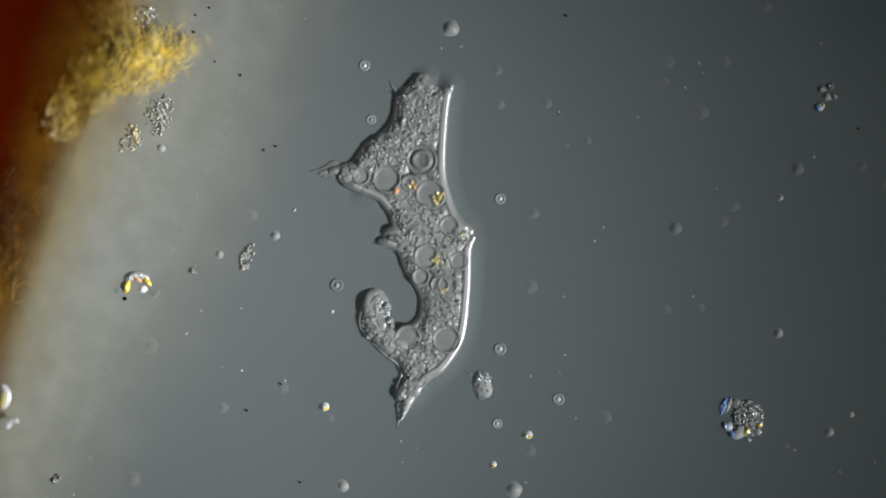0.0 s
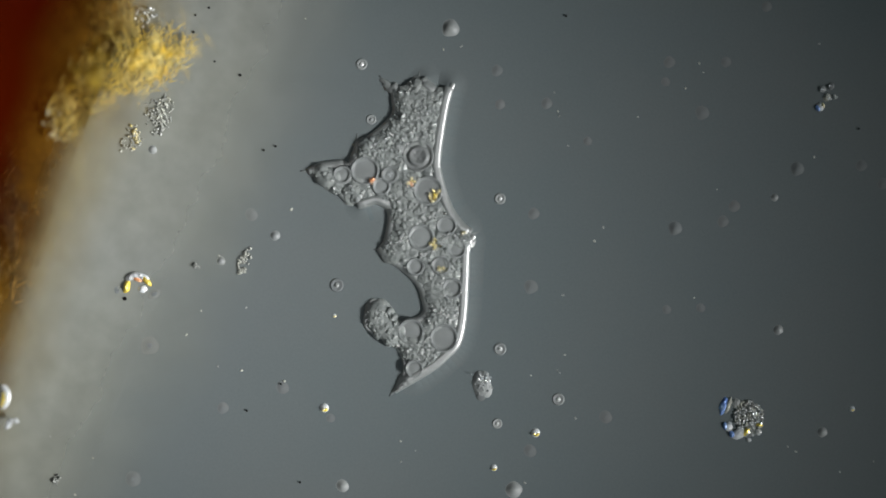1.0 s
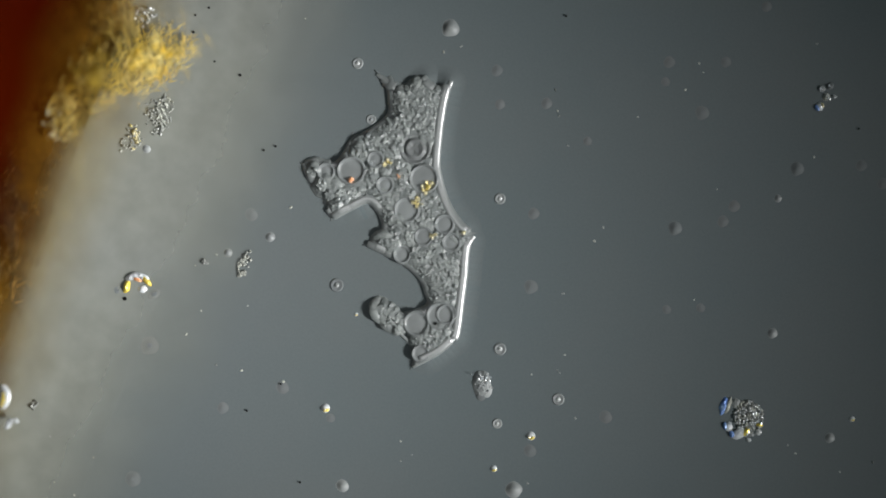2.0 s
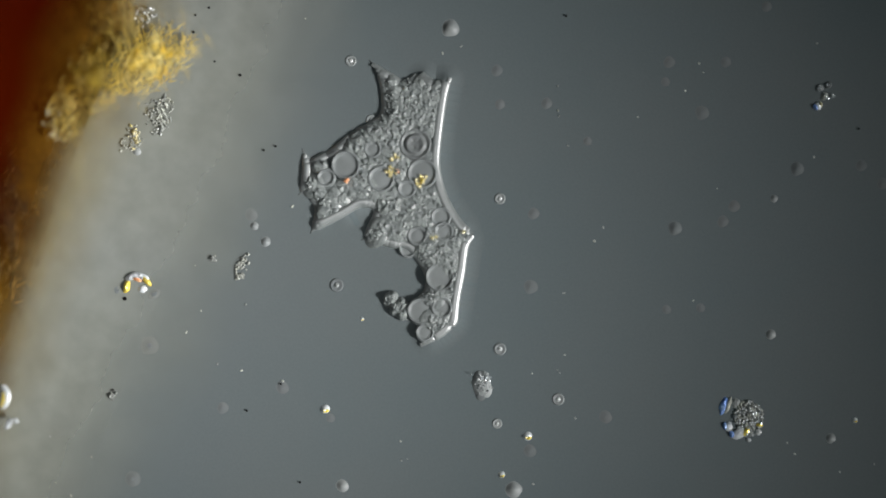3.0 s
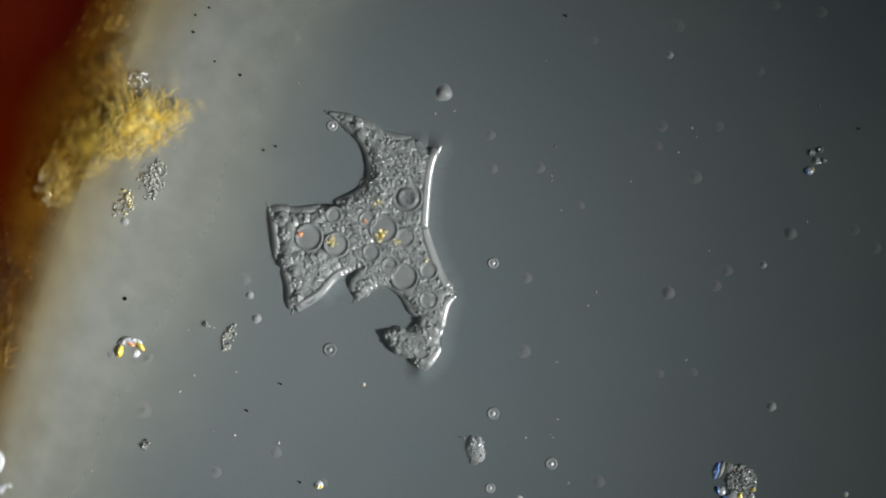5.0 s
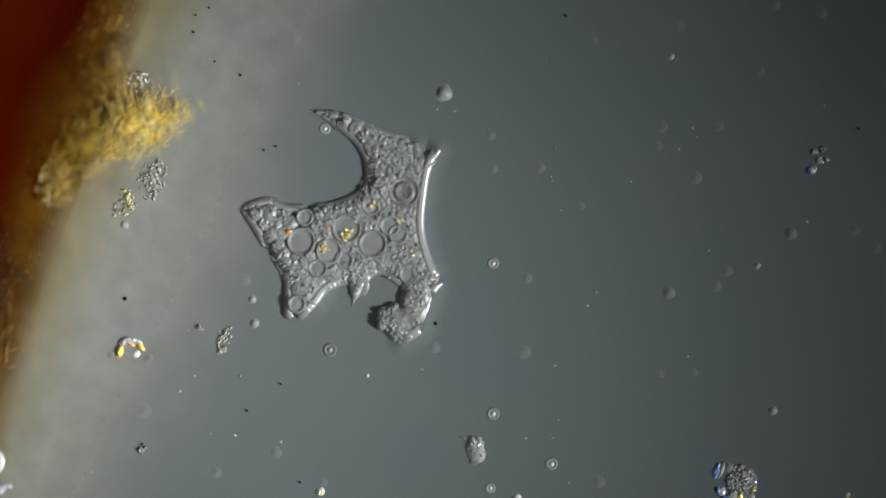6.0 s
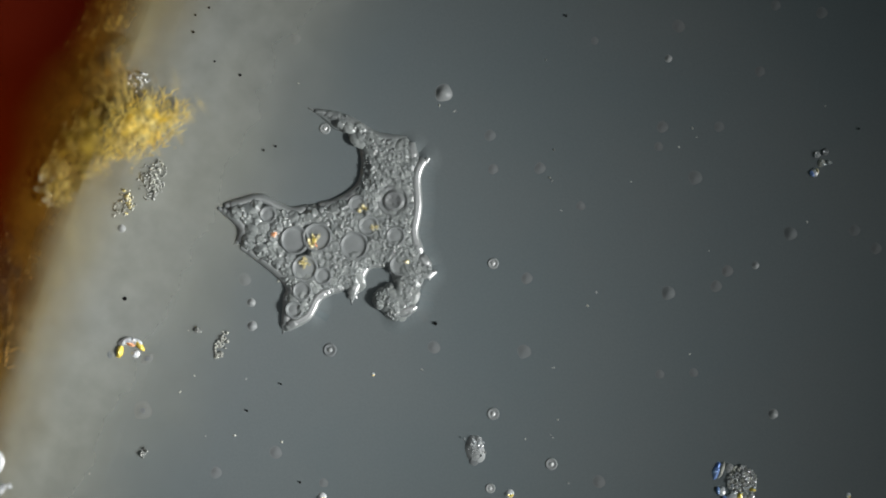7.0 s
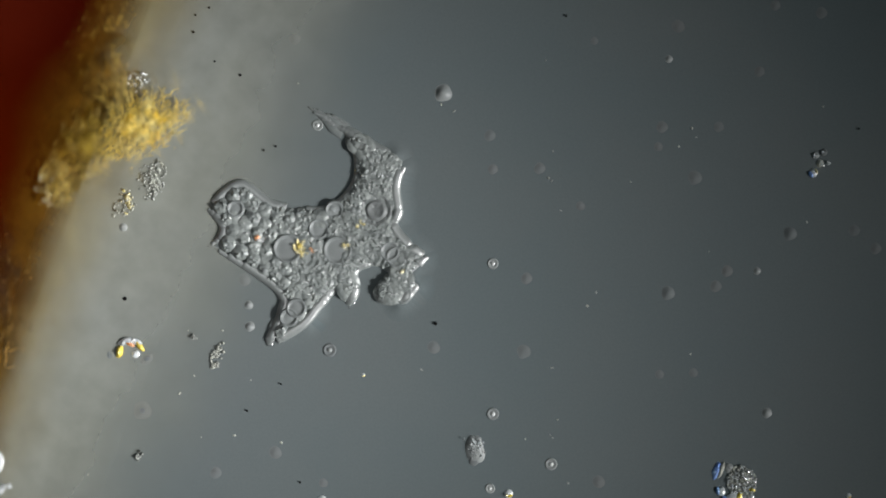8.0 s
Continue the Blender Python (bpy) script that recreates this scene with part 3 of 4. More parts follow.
def leaning(f, d, way, spin, lift):
    """The pose of a lump that follows the cell's domed back: low and tilted outwards near the edge."""
    w = at(*f)
    tilt = math.atan(min(0.52, slope(d)))
    turn = Matrix.Rotation(tilt, 4, Vector((way[1], way[0], 0))) if d > 0.1 else Matrix()
    return Matrix.Translation((w.x, w.y, (lift + height(d) - 6.9) * S)) @ turn @ Matrix.Rotation(radians(spin), 4, "Z")


for c in range(250):
    ob = part("cytoplasm_lump", LUMPS[c % 14], None, amoeba)
    spin, lift = rs.uniform(0, 360), rs.uniform(-0.5, 0.5)
    rows = []
    for t, f, (d, way) in zip(BEATS, flow, lean):
        if t and strays[t][c]:
            w = at(*(f[c] + before[c]) / 2)
            rows.append((t - 0.25, pose(w.x, w.y, -12 * S, 0, 0, spin)))
        before = f
        rows.append((t, leaning(f[c], d[c], way[c], spin, lift)))
    moves(ob, rows)


# a smoother layer under the lumps
LAYER = mesh_of("cytoplasm_layer", revolve([(27 * (1 - k / 16), -1.0 + 6.9 * (1 - (1 - k / 16) ** 5)) for k in range(17)], 56, lambda x, y: 0.9 * noise.noise((x * 0.12, y * 0.12, 2)) + 0.6 * noise.noise((x * 0.3, y * 0.3, 8))), M_cyto)
for c in range(0, 250, 3):
    ob = part("cytoplasm_layer", LAYER, None, amoeba)
    rows = []
    for t, f, (d, way) in zip(BEATS, flow, lean):
        if t and strays[t][c]:
            w = at(*(f[c] + before[c]) / 2)
            rows.append((t - 0.25, pose(w.x, w.y, -12 * S, 0, 0, c * 37)))
        before = f
        rows.append((t, leaning(f[c], d[c], way[c], c * 37, -1.6 - 0.08 * max(0.0, 24 - d[c]) - 0.7 * max(0.0, 17 - d[c]))))
    moves(ob, rows)

# vesicles: small domes and small pits that ride on the streaming lumps
VESICLES = []
for k, r in enumerate((3.0, 3.8, 4.8, 6.2)):
    VESICLES.append(mesh_of("vesicle", revolve([(r, 3.0), (r * 0.97, 6.4), (r * 0.86, 8.0), (r * 0.66, 9.0 + r * 0.1), (r * 0.35, 9.4 + r * 0.2), (0, 9.5 + r * 0.22)], 22), M_vac))
    VESICLES.append(mesh_of("vesicle", revolve([(r * 1.1, 3.0), (r * 1.06, 8.0), (r, 9.4), (r * 0.88, 9.2), (r * 0.7, 7.6), (r * 0.4, 7.0), (0, 6.9)], 22), M_vac))
rv = np.random.RandomState(21)
for c in rv.choice(250, 40, replace=False):
    ob = part("vesicle", VESICLES[rv.randint(8)], None, amoeba)
    off, lift = rv.uniform(-6, 6, 2), rv.uniform(-0.8, 0.8)
    rows = []
    for t, f, (d, _) in zip(BEATS, flow, lean):
        if t and strays[t][c]:
            w = at(*((f[c] + before[c]) / 2 + off))
            rows.append((t - 0.25, pose(w.x, w.y, -14 * S)))
        before = f
        w = at(*(f[c] + off))
        rows.append((t, pose(w.x, w.y, (lift + height(d[c]) - 8.8) * S)))
    moves(ob, rows)

# the knobbly tail knot: small granular knobs
KNOBS = [mesh_of("tail_knob", lump(9.5, s), M_cyto) for s in (3, 8, 15)]
rk = np.random.RandomState(8)
for c in range(20):
    weight = rk.dirichlet([0.7] * 6)
    ob = part("tail_knob", KNOBS[c % 3], None, amoeba)
    spin, lift = rk.uniform(0, 360), rk.uniform(0.6, 4.6)
    rows = []
    for t in BEATS:
        ring = SHAPES[t][17:23]
        mid = ring.mean(0)
        w = at(*(mid + (weight @ ring - mid) * 1.04))
        rows.append((t, pose(w.x, w.y, lift * S, 0, 0, spin)))
    moves(ob, rows)

# food crystals carried in the vacuoles
def crystal(mat, count, spread, size, seed, path, label, lift=12.2):
    tr = track(*[tuple(float(c) for c in w.replace(":", ",").split(",")) for w in path.split()])
    bm = grains(lambda r: (r.gauss(0, spread), r.gauss(0, spread), r.uniform(0, 2)), count, size, seed)
    ob = part("food_crystal", bm, mat, amoeba, label)
    moves(ob, [(t, Matrix.Translation(at(*smooth_at(tr, t)) + Vector((0, 0, lift * S)))) for t in BEATS])
    return ob


crystal(M_gold, 15, 5, (2.2, 4), 1, "0:776,350 1:769,346 1.5:762,338 3:746,320 3.5:742,318 4:735,310 4.5:705,370 6:615,415 6.5:578,410 7:556,425 7.5:545,430 8:530,435", "cluster of small golden food crystals")
crystal(M_gold, 12, 4.5, (2.2, 3.8), 2, "0:772,461 0.5:770,442 1:768,433 1.5:756,393 3:690,305 3.5:664,290 4:632,290 4.5:600,372 6:573,440 6.5:545,450 7:538,466 7.5:548,438 8:534,446", "cluster of small golden food crystals")
crystal(M_rust, 6, 3, (3, 4.6), 3, "0:703,340 0.5:684,325 1:660,322 1.5:633,320 3:615,322 3.5:604,315 4:575,308 4.5:550,370 6:513,413 6.5:510,411 7:487,417 7.5:474,425 8:457,423", "orange food crystal")
crystal(M_gold, 6, 3, (2.2, 3.8), 4, "0:782,516 0.5:778,504 1:778,478 1.5:765,428 3:765,423 3.5:748,385 4:731,363 4.5:705,405 6:705,393 6.5:690,392 7:660,405 7.5:615,438 8:610,437", "yellow food crystal")
crystal(M_gold, 6, 3.2, (2.2, 3.6), 5, "0:728,328 1:726,322 1.5:690,300 3:697,280 3.5:698,281 4:695,275 4.5:676,318 6:660,363 6.5:651,367 7:640,370 7.5:637,381 8:636,397", "yellow food crystal")
crystal(M_rust, 3, 2.2, (2, 3.4), 6, "0:735,332 1:728,325 1.5:712,318 3:705,303 3.5:706,294 4:702,282 4.5:680,342 6:583,405 6.5:566,425 7:560,432 7.5:562,440 8:553,442", "pinkish food crystal")
crystal(M_gold, 3, 2.0, (2, 3), 7, "0:820,415 1:823,412 1.5:823,412 3:823,410 3.5:822,409 4:806,395 4.5:776,428 6:735,450 6.5:728,455 8:715,480", "pale yellow food crystal")
crystal(M_pale, 2, 1.5, (2, 3), 8, "0:762,198 1:755,202 1.5:757,195 3:730,170 3.5:717,165 4:705,147 4.5:680,203 6:650,235 6.5:657,246 7:672,270 7.5:685,285 8:676,312", "white glinting granule")
crystal(M_pale, 3, 2.5, (1.6, 2.6), 9, "0:720,345 1:690,310 1.5:668,295 3:640,300 3.5:597,340 4:575,350 4.5:553,445 6:630,392 6.5:598,394 7:590,385 7.5:614,358 8:592,372", "white glinting granule")
crystal(M_pale, 5, 5, (1.6, 2.6), 10, "0:745,600 1:745,610 1.5:750,620 3:770,560 3.5:770,540 4:775,545 4.5:765,590 6:738,572 6.5:728,560 7:727,540 7.5:732,522 8:733,508", "white glinting granules")


# ---------- debris on the slide ----------
def drift(ob, path, z=0.0):
    tr = track(*[tuple(float(c) for c in w.replace(":", ",").split(",")) for w in path.split()])
    moves(ob, [(t, Matrix.Translation(at(*smooth_at(tr, t), z))) for t in (0, 0.5, 1, 1.5, 3, 3.5, 4, 4.5, 6, 6.5, 7, 7.5, 8)])


def ringed_bead(r, mat=M_bead, label="pale grey bead with an out-of-focus bright ring", knob=M_bead_spot):
    """A low dome with a thick rim and a small paler knob in the middle: its out-of-focus ring and bright spot, put into
    shape and colour.
    """
    ob = tagged(new("bead"), label, "bead", "beads on the slide")
    part("body", revolve([(r, 0), (r * 0.97, r * 0.07), (r * 0.86, r * 0.15), (r * 0.74, r * 0.14), (r * 0.58, r * 0.06), (r * 0.4, r * 0.06), (0, r * 0.08)], 28), mat, ob)
    part("knob", revolve([(r * 0.42, 0), (r * 0.34, r * 0.13), (r * 0.16, r * 0.22), (0, r * 0.24)], 16), knob, ob, "knob paler for the bead's out-of-focus bright spot")
    return ob


def plain_bead(r, mat=M_bead, label="small rounded grey particle", tall=0.42):
    """A soft rounded mound, a little out of round."""
    prof = [(r * 1.15 * (1 - k / 12), r * tall * (1 - (1 - k / 12) ** 2) ** 1.6) for k in range(13)]
    bm = revolve(prof, 28)
    for v in bm.verts:
        v.co.xy *= 1 + 0.16 * noise.noise(Vector((v.co.x, v.co.y, 0)) * (0.9 / (r * S)) + Vector((r * 3.1, 0, 0)))
    return tagged(new("particle", mesh_of("particle", bm, mat)), label, "particle", "particles on the slide")


def flatten(ob, k=0.45):
    ob.scale.z = k
    return ob


def arc_tube(rx, ry, a0, a1, r, z=5.0, seed=0):
    """A bent rounded bar, thickest in its middle."""
    bm = bmesh.new()
    rows = []
    for k in range(15):
        u = k / 14
        a = a0 + (a1 - a0) * u
        c = Vector((rx * math.cos(a), ry * math.sin(a), z))
        out = Vector((math.cos(a), math.sin(a), 0))
        rr = r * (0.25 + 0.75 * math.sin(math.pi * (0.06 + 0.88 * u)) ** 0.6) * (1 + 0.25 * noise.noise((u * 4, seed, 0)))
        rows.append([bm.verts.new((c + out * rr * math.cos(b) + Vector((0, 0, rr * math.sin(b)))) * S) for b in [2 * math.pi * j / 12 for j in range(12)]])
    for r0, r1 in zip(rows, rows[1:]):
        for j in range(12):
            bm.faces.new((r0[j], r1[j], r1[(j + 1) % 12], r0[(j + 1) % 12]))
    bm.faces.new(rows[0])
    bm.faces.new(rows[-1][::-1])
    bmesh.ops.recalc_face_normals(bm, faces=bm.faces)
    return bm


def blob(px, py, rx, ry, turn=0, tall=5.0, seed=0, base=0.0):
    """A low rounded crystal body with uneven facets, off its thing's middle by px, py."""
    c, s = math.cos(radians(turn)), math.sin(radians(turn))
    bm = revolve([(1 - k / 7, (1 - (1 - k / 7) ** 2.2) ** 0.8) for k in range(8)], 18)
    for v in bm.verts:
        x, y, z = v.co / S
        k = 1 + 0.22 * noise.noise((x * 1.8 + seed, y * 1.8, z))
        x, y = x * rx * k, y * ry * k
        v.co = ((px + c * x - s * y) * S, (py + s * x + c * y) * S, (base + z * tall * (1 + 0.3 * noise.noise((x * 0.3, y * 0.3, seed)))) * S)
    return bm


def put(ob, p, q, z=0.0):
    ob.matrix_world = Matrix.Translation(at(p, q, z))
    return ob


for p, q, r in ((885, 352, 10), (596, 505, 12), (885, 618, 11), (880, 750, 9), (988, 707, 11), (657, 212, 9)):
    put(ringed_bead(r, M_faint if p < 700 and r > 10 else M_bead, knob=M_bead if p < 700 else M_bead_spot), p, q)
drift(ringed_bead(10), "0:645,116 1:640,114 1.5:638,113 3:621,108 3.5:617,104 4:607,107 4.5:597,172 6:575,228 6.5:574,225 7:575,228 7.5:566,228 8:562,222")
put(plain_bead(14, tall=0.42, label="smooth rounded grey particle"), 797, 50)
put(plain_bead(13, label="smooth rounded grey particle"), 909, 867)
put(plain_bead(10, label="smooth rounded grey particle"), 606, 860)
put(plain_bead(11, M_faint, "smooth rounded grey particle", 0.26), 1195, 404)
put(plain_bead(11, M_faint, "smooth rounded grey particle", 0.3), 1411, 299)

FAINT = ((940, 508, 11), (1072, 738, 10), (938, 798, 10), (1243, 200, 11), (1280, 392, 9), (1040, 250, 7), (1185, 110, 9), (1285, 110, 8), (968, 183, 9),
         (135, 381, 12), (445, 380, 10), (265, 612, 14), (235, 848, 12), (100, 768, 11), (500, 686, 10), (395, 722, 9), (945, 378, 9), (1300, 365, 9),
         (1525, 293, 9), (1563, 325, 9), (885, 185, 8), (1178, 145, 7), (1357, 12, 8), (1213, -68, 10), (1467, -92, 9), (535, -46, 9), (1385, -105, 8),
         (1065, -42, 6), (880, 125, 9), (585, 740, 7), (1240, 545, 7), (1180, 548, 7), (780, 500, 10))
for p, q, r in FAINT:
    put(plain_bead(r, M_faint, "faint translucent grey particle", 0.13), p, q)
drift(plain_bead(8, label="small rounded grey particle"), "0:487,417 1:487,417 1.5:483,417 3:470,428 3.5:467,430 4:462,446 4.5:457,513 6:450,572 6.5:447,575 7:446,577 8:442,578")
drift(plain_bead(7, label="small rounded grey particle"), "0:388,450 1:391,462 1.5:391,461 3:450,400 3.5:455,392 4:450,405 4.5:443,472 6:446,530 6.5:446,533 8:440,540")
drift(plain_bead(10, label="pale rounded particle beside the golden flakes"), "0:285,262 1:270,265 1.5:266,262 3:242,268 3.5:237,268 4:233,270 4.5:224,340 6:220,398 6.5:216,402 7:215,404 8:218,402")
drift(plain_bead(8, label="small rounded grey particle"), "0:1377,590 1:1377,584 1.5:1371,587 3:1364,592 3.5:1362,594 4:1362,600 4.5:1365,668 6:1367,727 6.5:1368,729 7:1368,733 8:1357,731")
drift(plain_bead(8, label="small rounded grey particle"), "0:1467,765 1:1455,765 1.5:1464,774 3:1470,776 3.5:1470,778 4:1472,780 4.5:1474,849 6:1478,905 8:1480,910")
drift(plain_bead(6, label="small rounded grey particle"), "0:1380,350 1:1371,350 1.5:1379,351 3:1370,352 3.5:1369,351 4:1362,352 4.5:1356,420 6:1340,470 6.5:1337,470 7:1337,470 8:1340,480")
drift(plain_bead(6, label="small rounded grey particle"), "0:1200,-10 1:1195,-12 1.5:1193,-14 3:1190,-14 4:1188,-16 4.5:1186,48 6:1187,100 6.5:1187,100 7:1183,104 8:1184,105")


def glint(r, seed, label="tiny brilliant yellow and white crystal"):
    """A pair of pale and yellow splinters."""
    ob = tagged(new("glinting_crystal"), label, "crystal", "glinting crystals")
    part("pale_half", revolve([(r * (1 - k / 8), r * 0.45 * (1 - (1 - k / 8) ** 2) ** 0.8) for k in range(9)], 20), M_white, ob)
    part("yellow_half", grains(lambda g: (g.uniform(-0.5, 0.1) * r, g.uniform(-0.55, -0.2) * r, r * 0.36), 4, (r * 0.25, r * 0.42), seed + 1, flat=0.5), M_gold, ob)
    part("yellow_flank", blob(0.25 * r, -0.4 * r, 0.6 * r, 0.4 * r, 20, 0.35 * r, seed, 0.25 * r), M_amber, ob, "yellow flank")
    return ob


drift(glint(8, 11), "0:575,720 1:574,722 1.5:576,722 3:576,724 3.5:576,725 4:573,728 4.5:567,802 6:567,870 6.5:570,874 7:570,880 8:570,885")
drift(glint(8, 13), "0:935,770 1:948,766 1.5:944,772 3:934,772 3.5:931,774 4:925,772 4.5:922,838 6:915,882 6.5:910,880 7:902,874 8:900,874")
drift(glint(6, 15), "0:873,822 1:874,828 1.5:871,828 3:888,840 3.5:893,846 4:893,850 4.5:893,920 8:893,960")
drift(glint(5, 17), "0:1507,734 1:1508,724 1.5:1507,737 3:1513,744 3.5:1514,746 4:1508,760 4.5:1499,826 6:1500,876 8:1502,878")
drift(glint(3.5, 19, "tiny bright white splinter of crystal"), "0:588,552 0.5:590,554 1:592,559 1.5:612,556 3:641,565 3.5:640,571 4:637,568 4.5:638,637 6:650,665 6.5:651,667 7:660,663 8:643,664")

# specks: grains of grit of a few units each
SPECKS = ((500, 675), (427, 655), (380, 455), (525, 367), (985, 160), (990, 206), (1068, 403), (780, 93), (817, 82), (540, 33), (357, 551), (110, 571), (125, 687), (40, 660),
          (235, 421), (1000, 628), (1018, 740), (708, 780), (714, 815), (1000, 520), (935, 855), (1393, 786), (1405, 803), (1487, 834), (1237, 112), (1445, 78), (1440, 278),
          (345, 470), (230, 425), (105, 853), (130, 876), (163, 808), (157, 731), (90, 772), (1213, 160), (1053, 428), (940, 665), (988, 655), (425, 540), (760, 540), (1545, 820),
          (980, -10), (1270, 335), (1005, 258), (990, 196), (1245, 130), (1130, 207), (420, 85), (385, -20), (60, 700), (730, 802), (1225, 530), (990, 660), (330, 590), (395, 645))
rng = random.Random(9)
for p, q in SPECKS:
    bm = grains(lambda r: (r.uniform(-1.5, 1.5), r.uniform(-1.5, 1.5), 1), rng.choice((1, 2, 2)), (1.5, 2.6), rng.randint(0, 9999))
    ob = put(tagged(new("grit", mesh_of("grit", bm, M_chalk if rng.random() < 0.4 else M_grit)), "tiny speck of grey grit", "grit", "specks of grit"), p, q)
    flatten(ob, 0.6)
    k = rng.random()
    if k < 0.5:
        x, y = rng.uniform(-1, 1), rng.uniform(-1, 1)
        base = [at(p + x * 9 * math.sin(t * 0.9 + k * 9) + x * 3 * t, q + y * 8 * math.cos(t * 0.8 + k * 7) + y * 2 * t) for t in range(9)]
        moves(ob, [(t, Matrix.Translation(b)) for t, b in enumerate(base)])


def grit_cluster(label, count, spread, size, seed, mat=M_grit):
    bm = grains(spread, count, size, seed, flat=0.7)
    return tagged(new("grain_cluster", mesh_of("grain_cluster", bm, mat)), label, "debris")


# a chain of fine grains
chain = grit_cluster("short chain of fine grey grains", 40, lambda r: (lambda u: (-6 + 14 * u + r.gauss(0, 4.5), -20 + 40 * u + r.gauss(0, 3), 2))(r.random()), (2.0, 3.8), 21, M_chalk)
flatten(chain, 0.8)
drift(chain, "0:437,456 1:432,463 1.5:433,465 3:428,473 3.5:427,475 4:420,480 4.5:411,548 6:397,603 6.5:395,606 7:391,612 7.5:385,622 8:384,630")
small = grit_cluster("small knot of fine dark grains", 9, lambda r: (r.gauss(0, 3), r.gauss(0, 5), 2.5), (2.6, 4.4), 22)
drift(small, "0:100,850 1:100,850 1.5:45,735 3:200,700 3.5:280,660 4:265,672 4.5:262,738 6:252,796 6.5:250,799 7:254,803 8:246,808")
small = grit_cluster("small knot of fine dark grains", 7, lambda r: (r.gauss(0, 2.6), r.gauss(0, 2.6), 2.5), (2.4, 4), 23)
drift(small, "0:340,480 1:345,470 3:375,458 3.5:377,456 4:374,458 4.5:370,525 6:352,580 6.5:350,584 7:348,584 8:341,596")

# pear-shaped particle with a pale head
pear = tagged(new("pear_shaped_particle"), "pear-shaped translucent particle with a pale granular head", "particle")
part("body", blob(0, -4, 17, 26, 8, 9, 41), M_bead, pear)
part("tail", blob(-1, -21, 11, 12, 0, 5, 42), M_faint, pear, "dim translucent tail")
part("body_grains", grains(lambda r: (r.gauss(0, 8), -4 + r.gauss(0, 11), 8), 26, (1.6, 3.0), 32), M_bead, pear)
part("head_grains", grains(lambda r: (4 + r.gauss(0, 6), 8 + r.gauss(0, 5), 10), 16, (1.8, 3.6), 31), M_pale, pear, "pale glinting grains")
flatten(put(pear, 853, 677), 0.6)

# bright bent crystal
crys = tagged(new("bent_crystal"), "bright bent crystal, yellow and white with a grey flank", "crystal")
part("pale_arc", arc_tube(18, 13, 0.5, 2.6, 5.5, 3, 1), M_white, crys)
part("pale_lobe", blob(8, -7, 7, 6, 20, 5, 1), M_white, crys, "pale clear lobe")
part("yellow_flank", blob(-15, -3, 5, 10, -15, 8, 2, 2), M_amber, crys, "bright yellow flank")
part("golden_flank", blob(14, 6, 4.5, 11, 40, 8, 3, 2), M_amber, crys, "bright yellow flank")
part("orange_crest", blob(0, 8, 8, 3, -25, 7, 4, 4), M_rust, crys, "orange crest")
part("pale_grains", grains(lambda r: (lambda a: (18 * math.cos(a) + r.gauss(0, 2), 13 * math.sin(a) + r.gauss(0, 2), 8))(r.uniform(0.3, 2.8)), 12, (1.6, 3), 41), M_pale, crys)
part("grey_flank", blob(25, -14, 10, 6, 30, 2.5, 5), M_faint, crys, "grey translucent flank")
part("grey_foot", blob(-30, -8, 8, 9, 10, 2.5, 6), M_faint, crys, "grey translucent flank")
put(crys, 243, 504)
crys.scale = (1.2, 1.2, 0.8)

# granular cluster with brilliant edges
ball = tagged(new("crystal_cluster"), "round cluster of grey grains with brilliant white, yellow and blue edges", "crystal")
part("grain_heap", grains(lambda r: (lambda a, d: (16 + 27 * d * math.cos(a), 8 + 30 * d * math.sin(a), 2 + 5 * (1 - d)))(r.uniform(0, 6.28), r.random() ** 0.5), 150, (1.4, 3.6), 51), M_chalk, ball)
part("glinting_grains", grains(lambda r: (lambda a, d: (16 + 26 * d * math.cos(a), 8 + 29 * d * math.sin(a), 5 + 4 * (1 - d)))(r.uniform(0, 6.28), r.random() ** 0.5), 60, (1.2, 2.8), 53), M_pale, ball, "pale glinting grains")
part("clear_body", blob(16, 4, 26, 31, 15, 3.5, 9), M_bead, ball, "clear grey body")
part("blue_bar", blob(-29, 27, 7, 17, -18, 5, 11), M_blue, ball, "deep blue bar")
part("buff_bar", blob(-21, 28, 4.5, 16, -18, 5, 12, 1), M_chalk, ball, "buff edge")
part("grey_lobe", blob(-7, 31, 8, 10, 0, 4, 13), M_bead, ball, "grey clear lobe")
part("pale_ball", blob(-21, -10, 8, 8.5, 0, 5, 14, 1), M_white, ball, "white ball")
part("blue_cap", blob(-27, -9, 4, 7, 10, 5, 15, 2), M_blue, ball, "blue edge")
part("white_patch", blob(0, -22, 17, 9, 22, 5, 16, 2), M_white, ball, "brilliant white patch")
part("blue_edge", blob(-15, -24, 5, 6, 20, 5, 17, 2.5), M_blue, ball, "blue edge")
part("yellow_edge", blob(10, -19, 5, 9, -35, 4, 18, 4.5), M_amber, ball, "yellow edge")
part("pale_flank", blob(31, -20, 7, 6, 0, 5, 19, 2), M_pale, ball, "pale blue-white flank")
part("yellow_corner", blob(34, -8, 6, 4, 0, 5, 20, 3), M_amber, ball, "yellow corner")
part("clear_foot", blob(15, -34, 5, 4, 0, 5, 21), M_pale, ball, "small clear grain")
part("pale_grains", grains(lambda r: (lambda a, d: (16 + 26 * d * math.cos(a), 4 + 32 * d * math.sin(a), 7))(r.uniform(0, 6.28), r.random() ** 0.6), 26, (1.2, 2.6), 52), M_white, ball, "brilliant white grains")
flatten(put(ball, 1310, 745), 0.7)

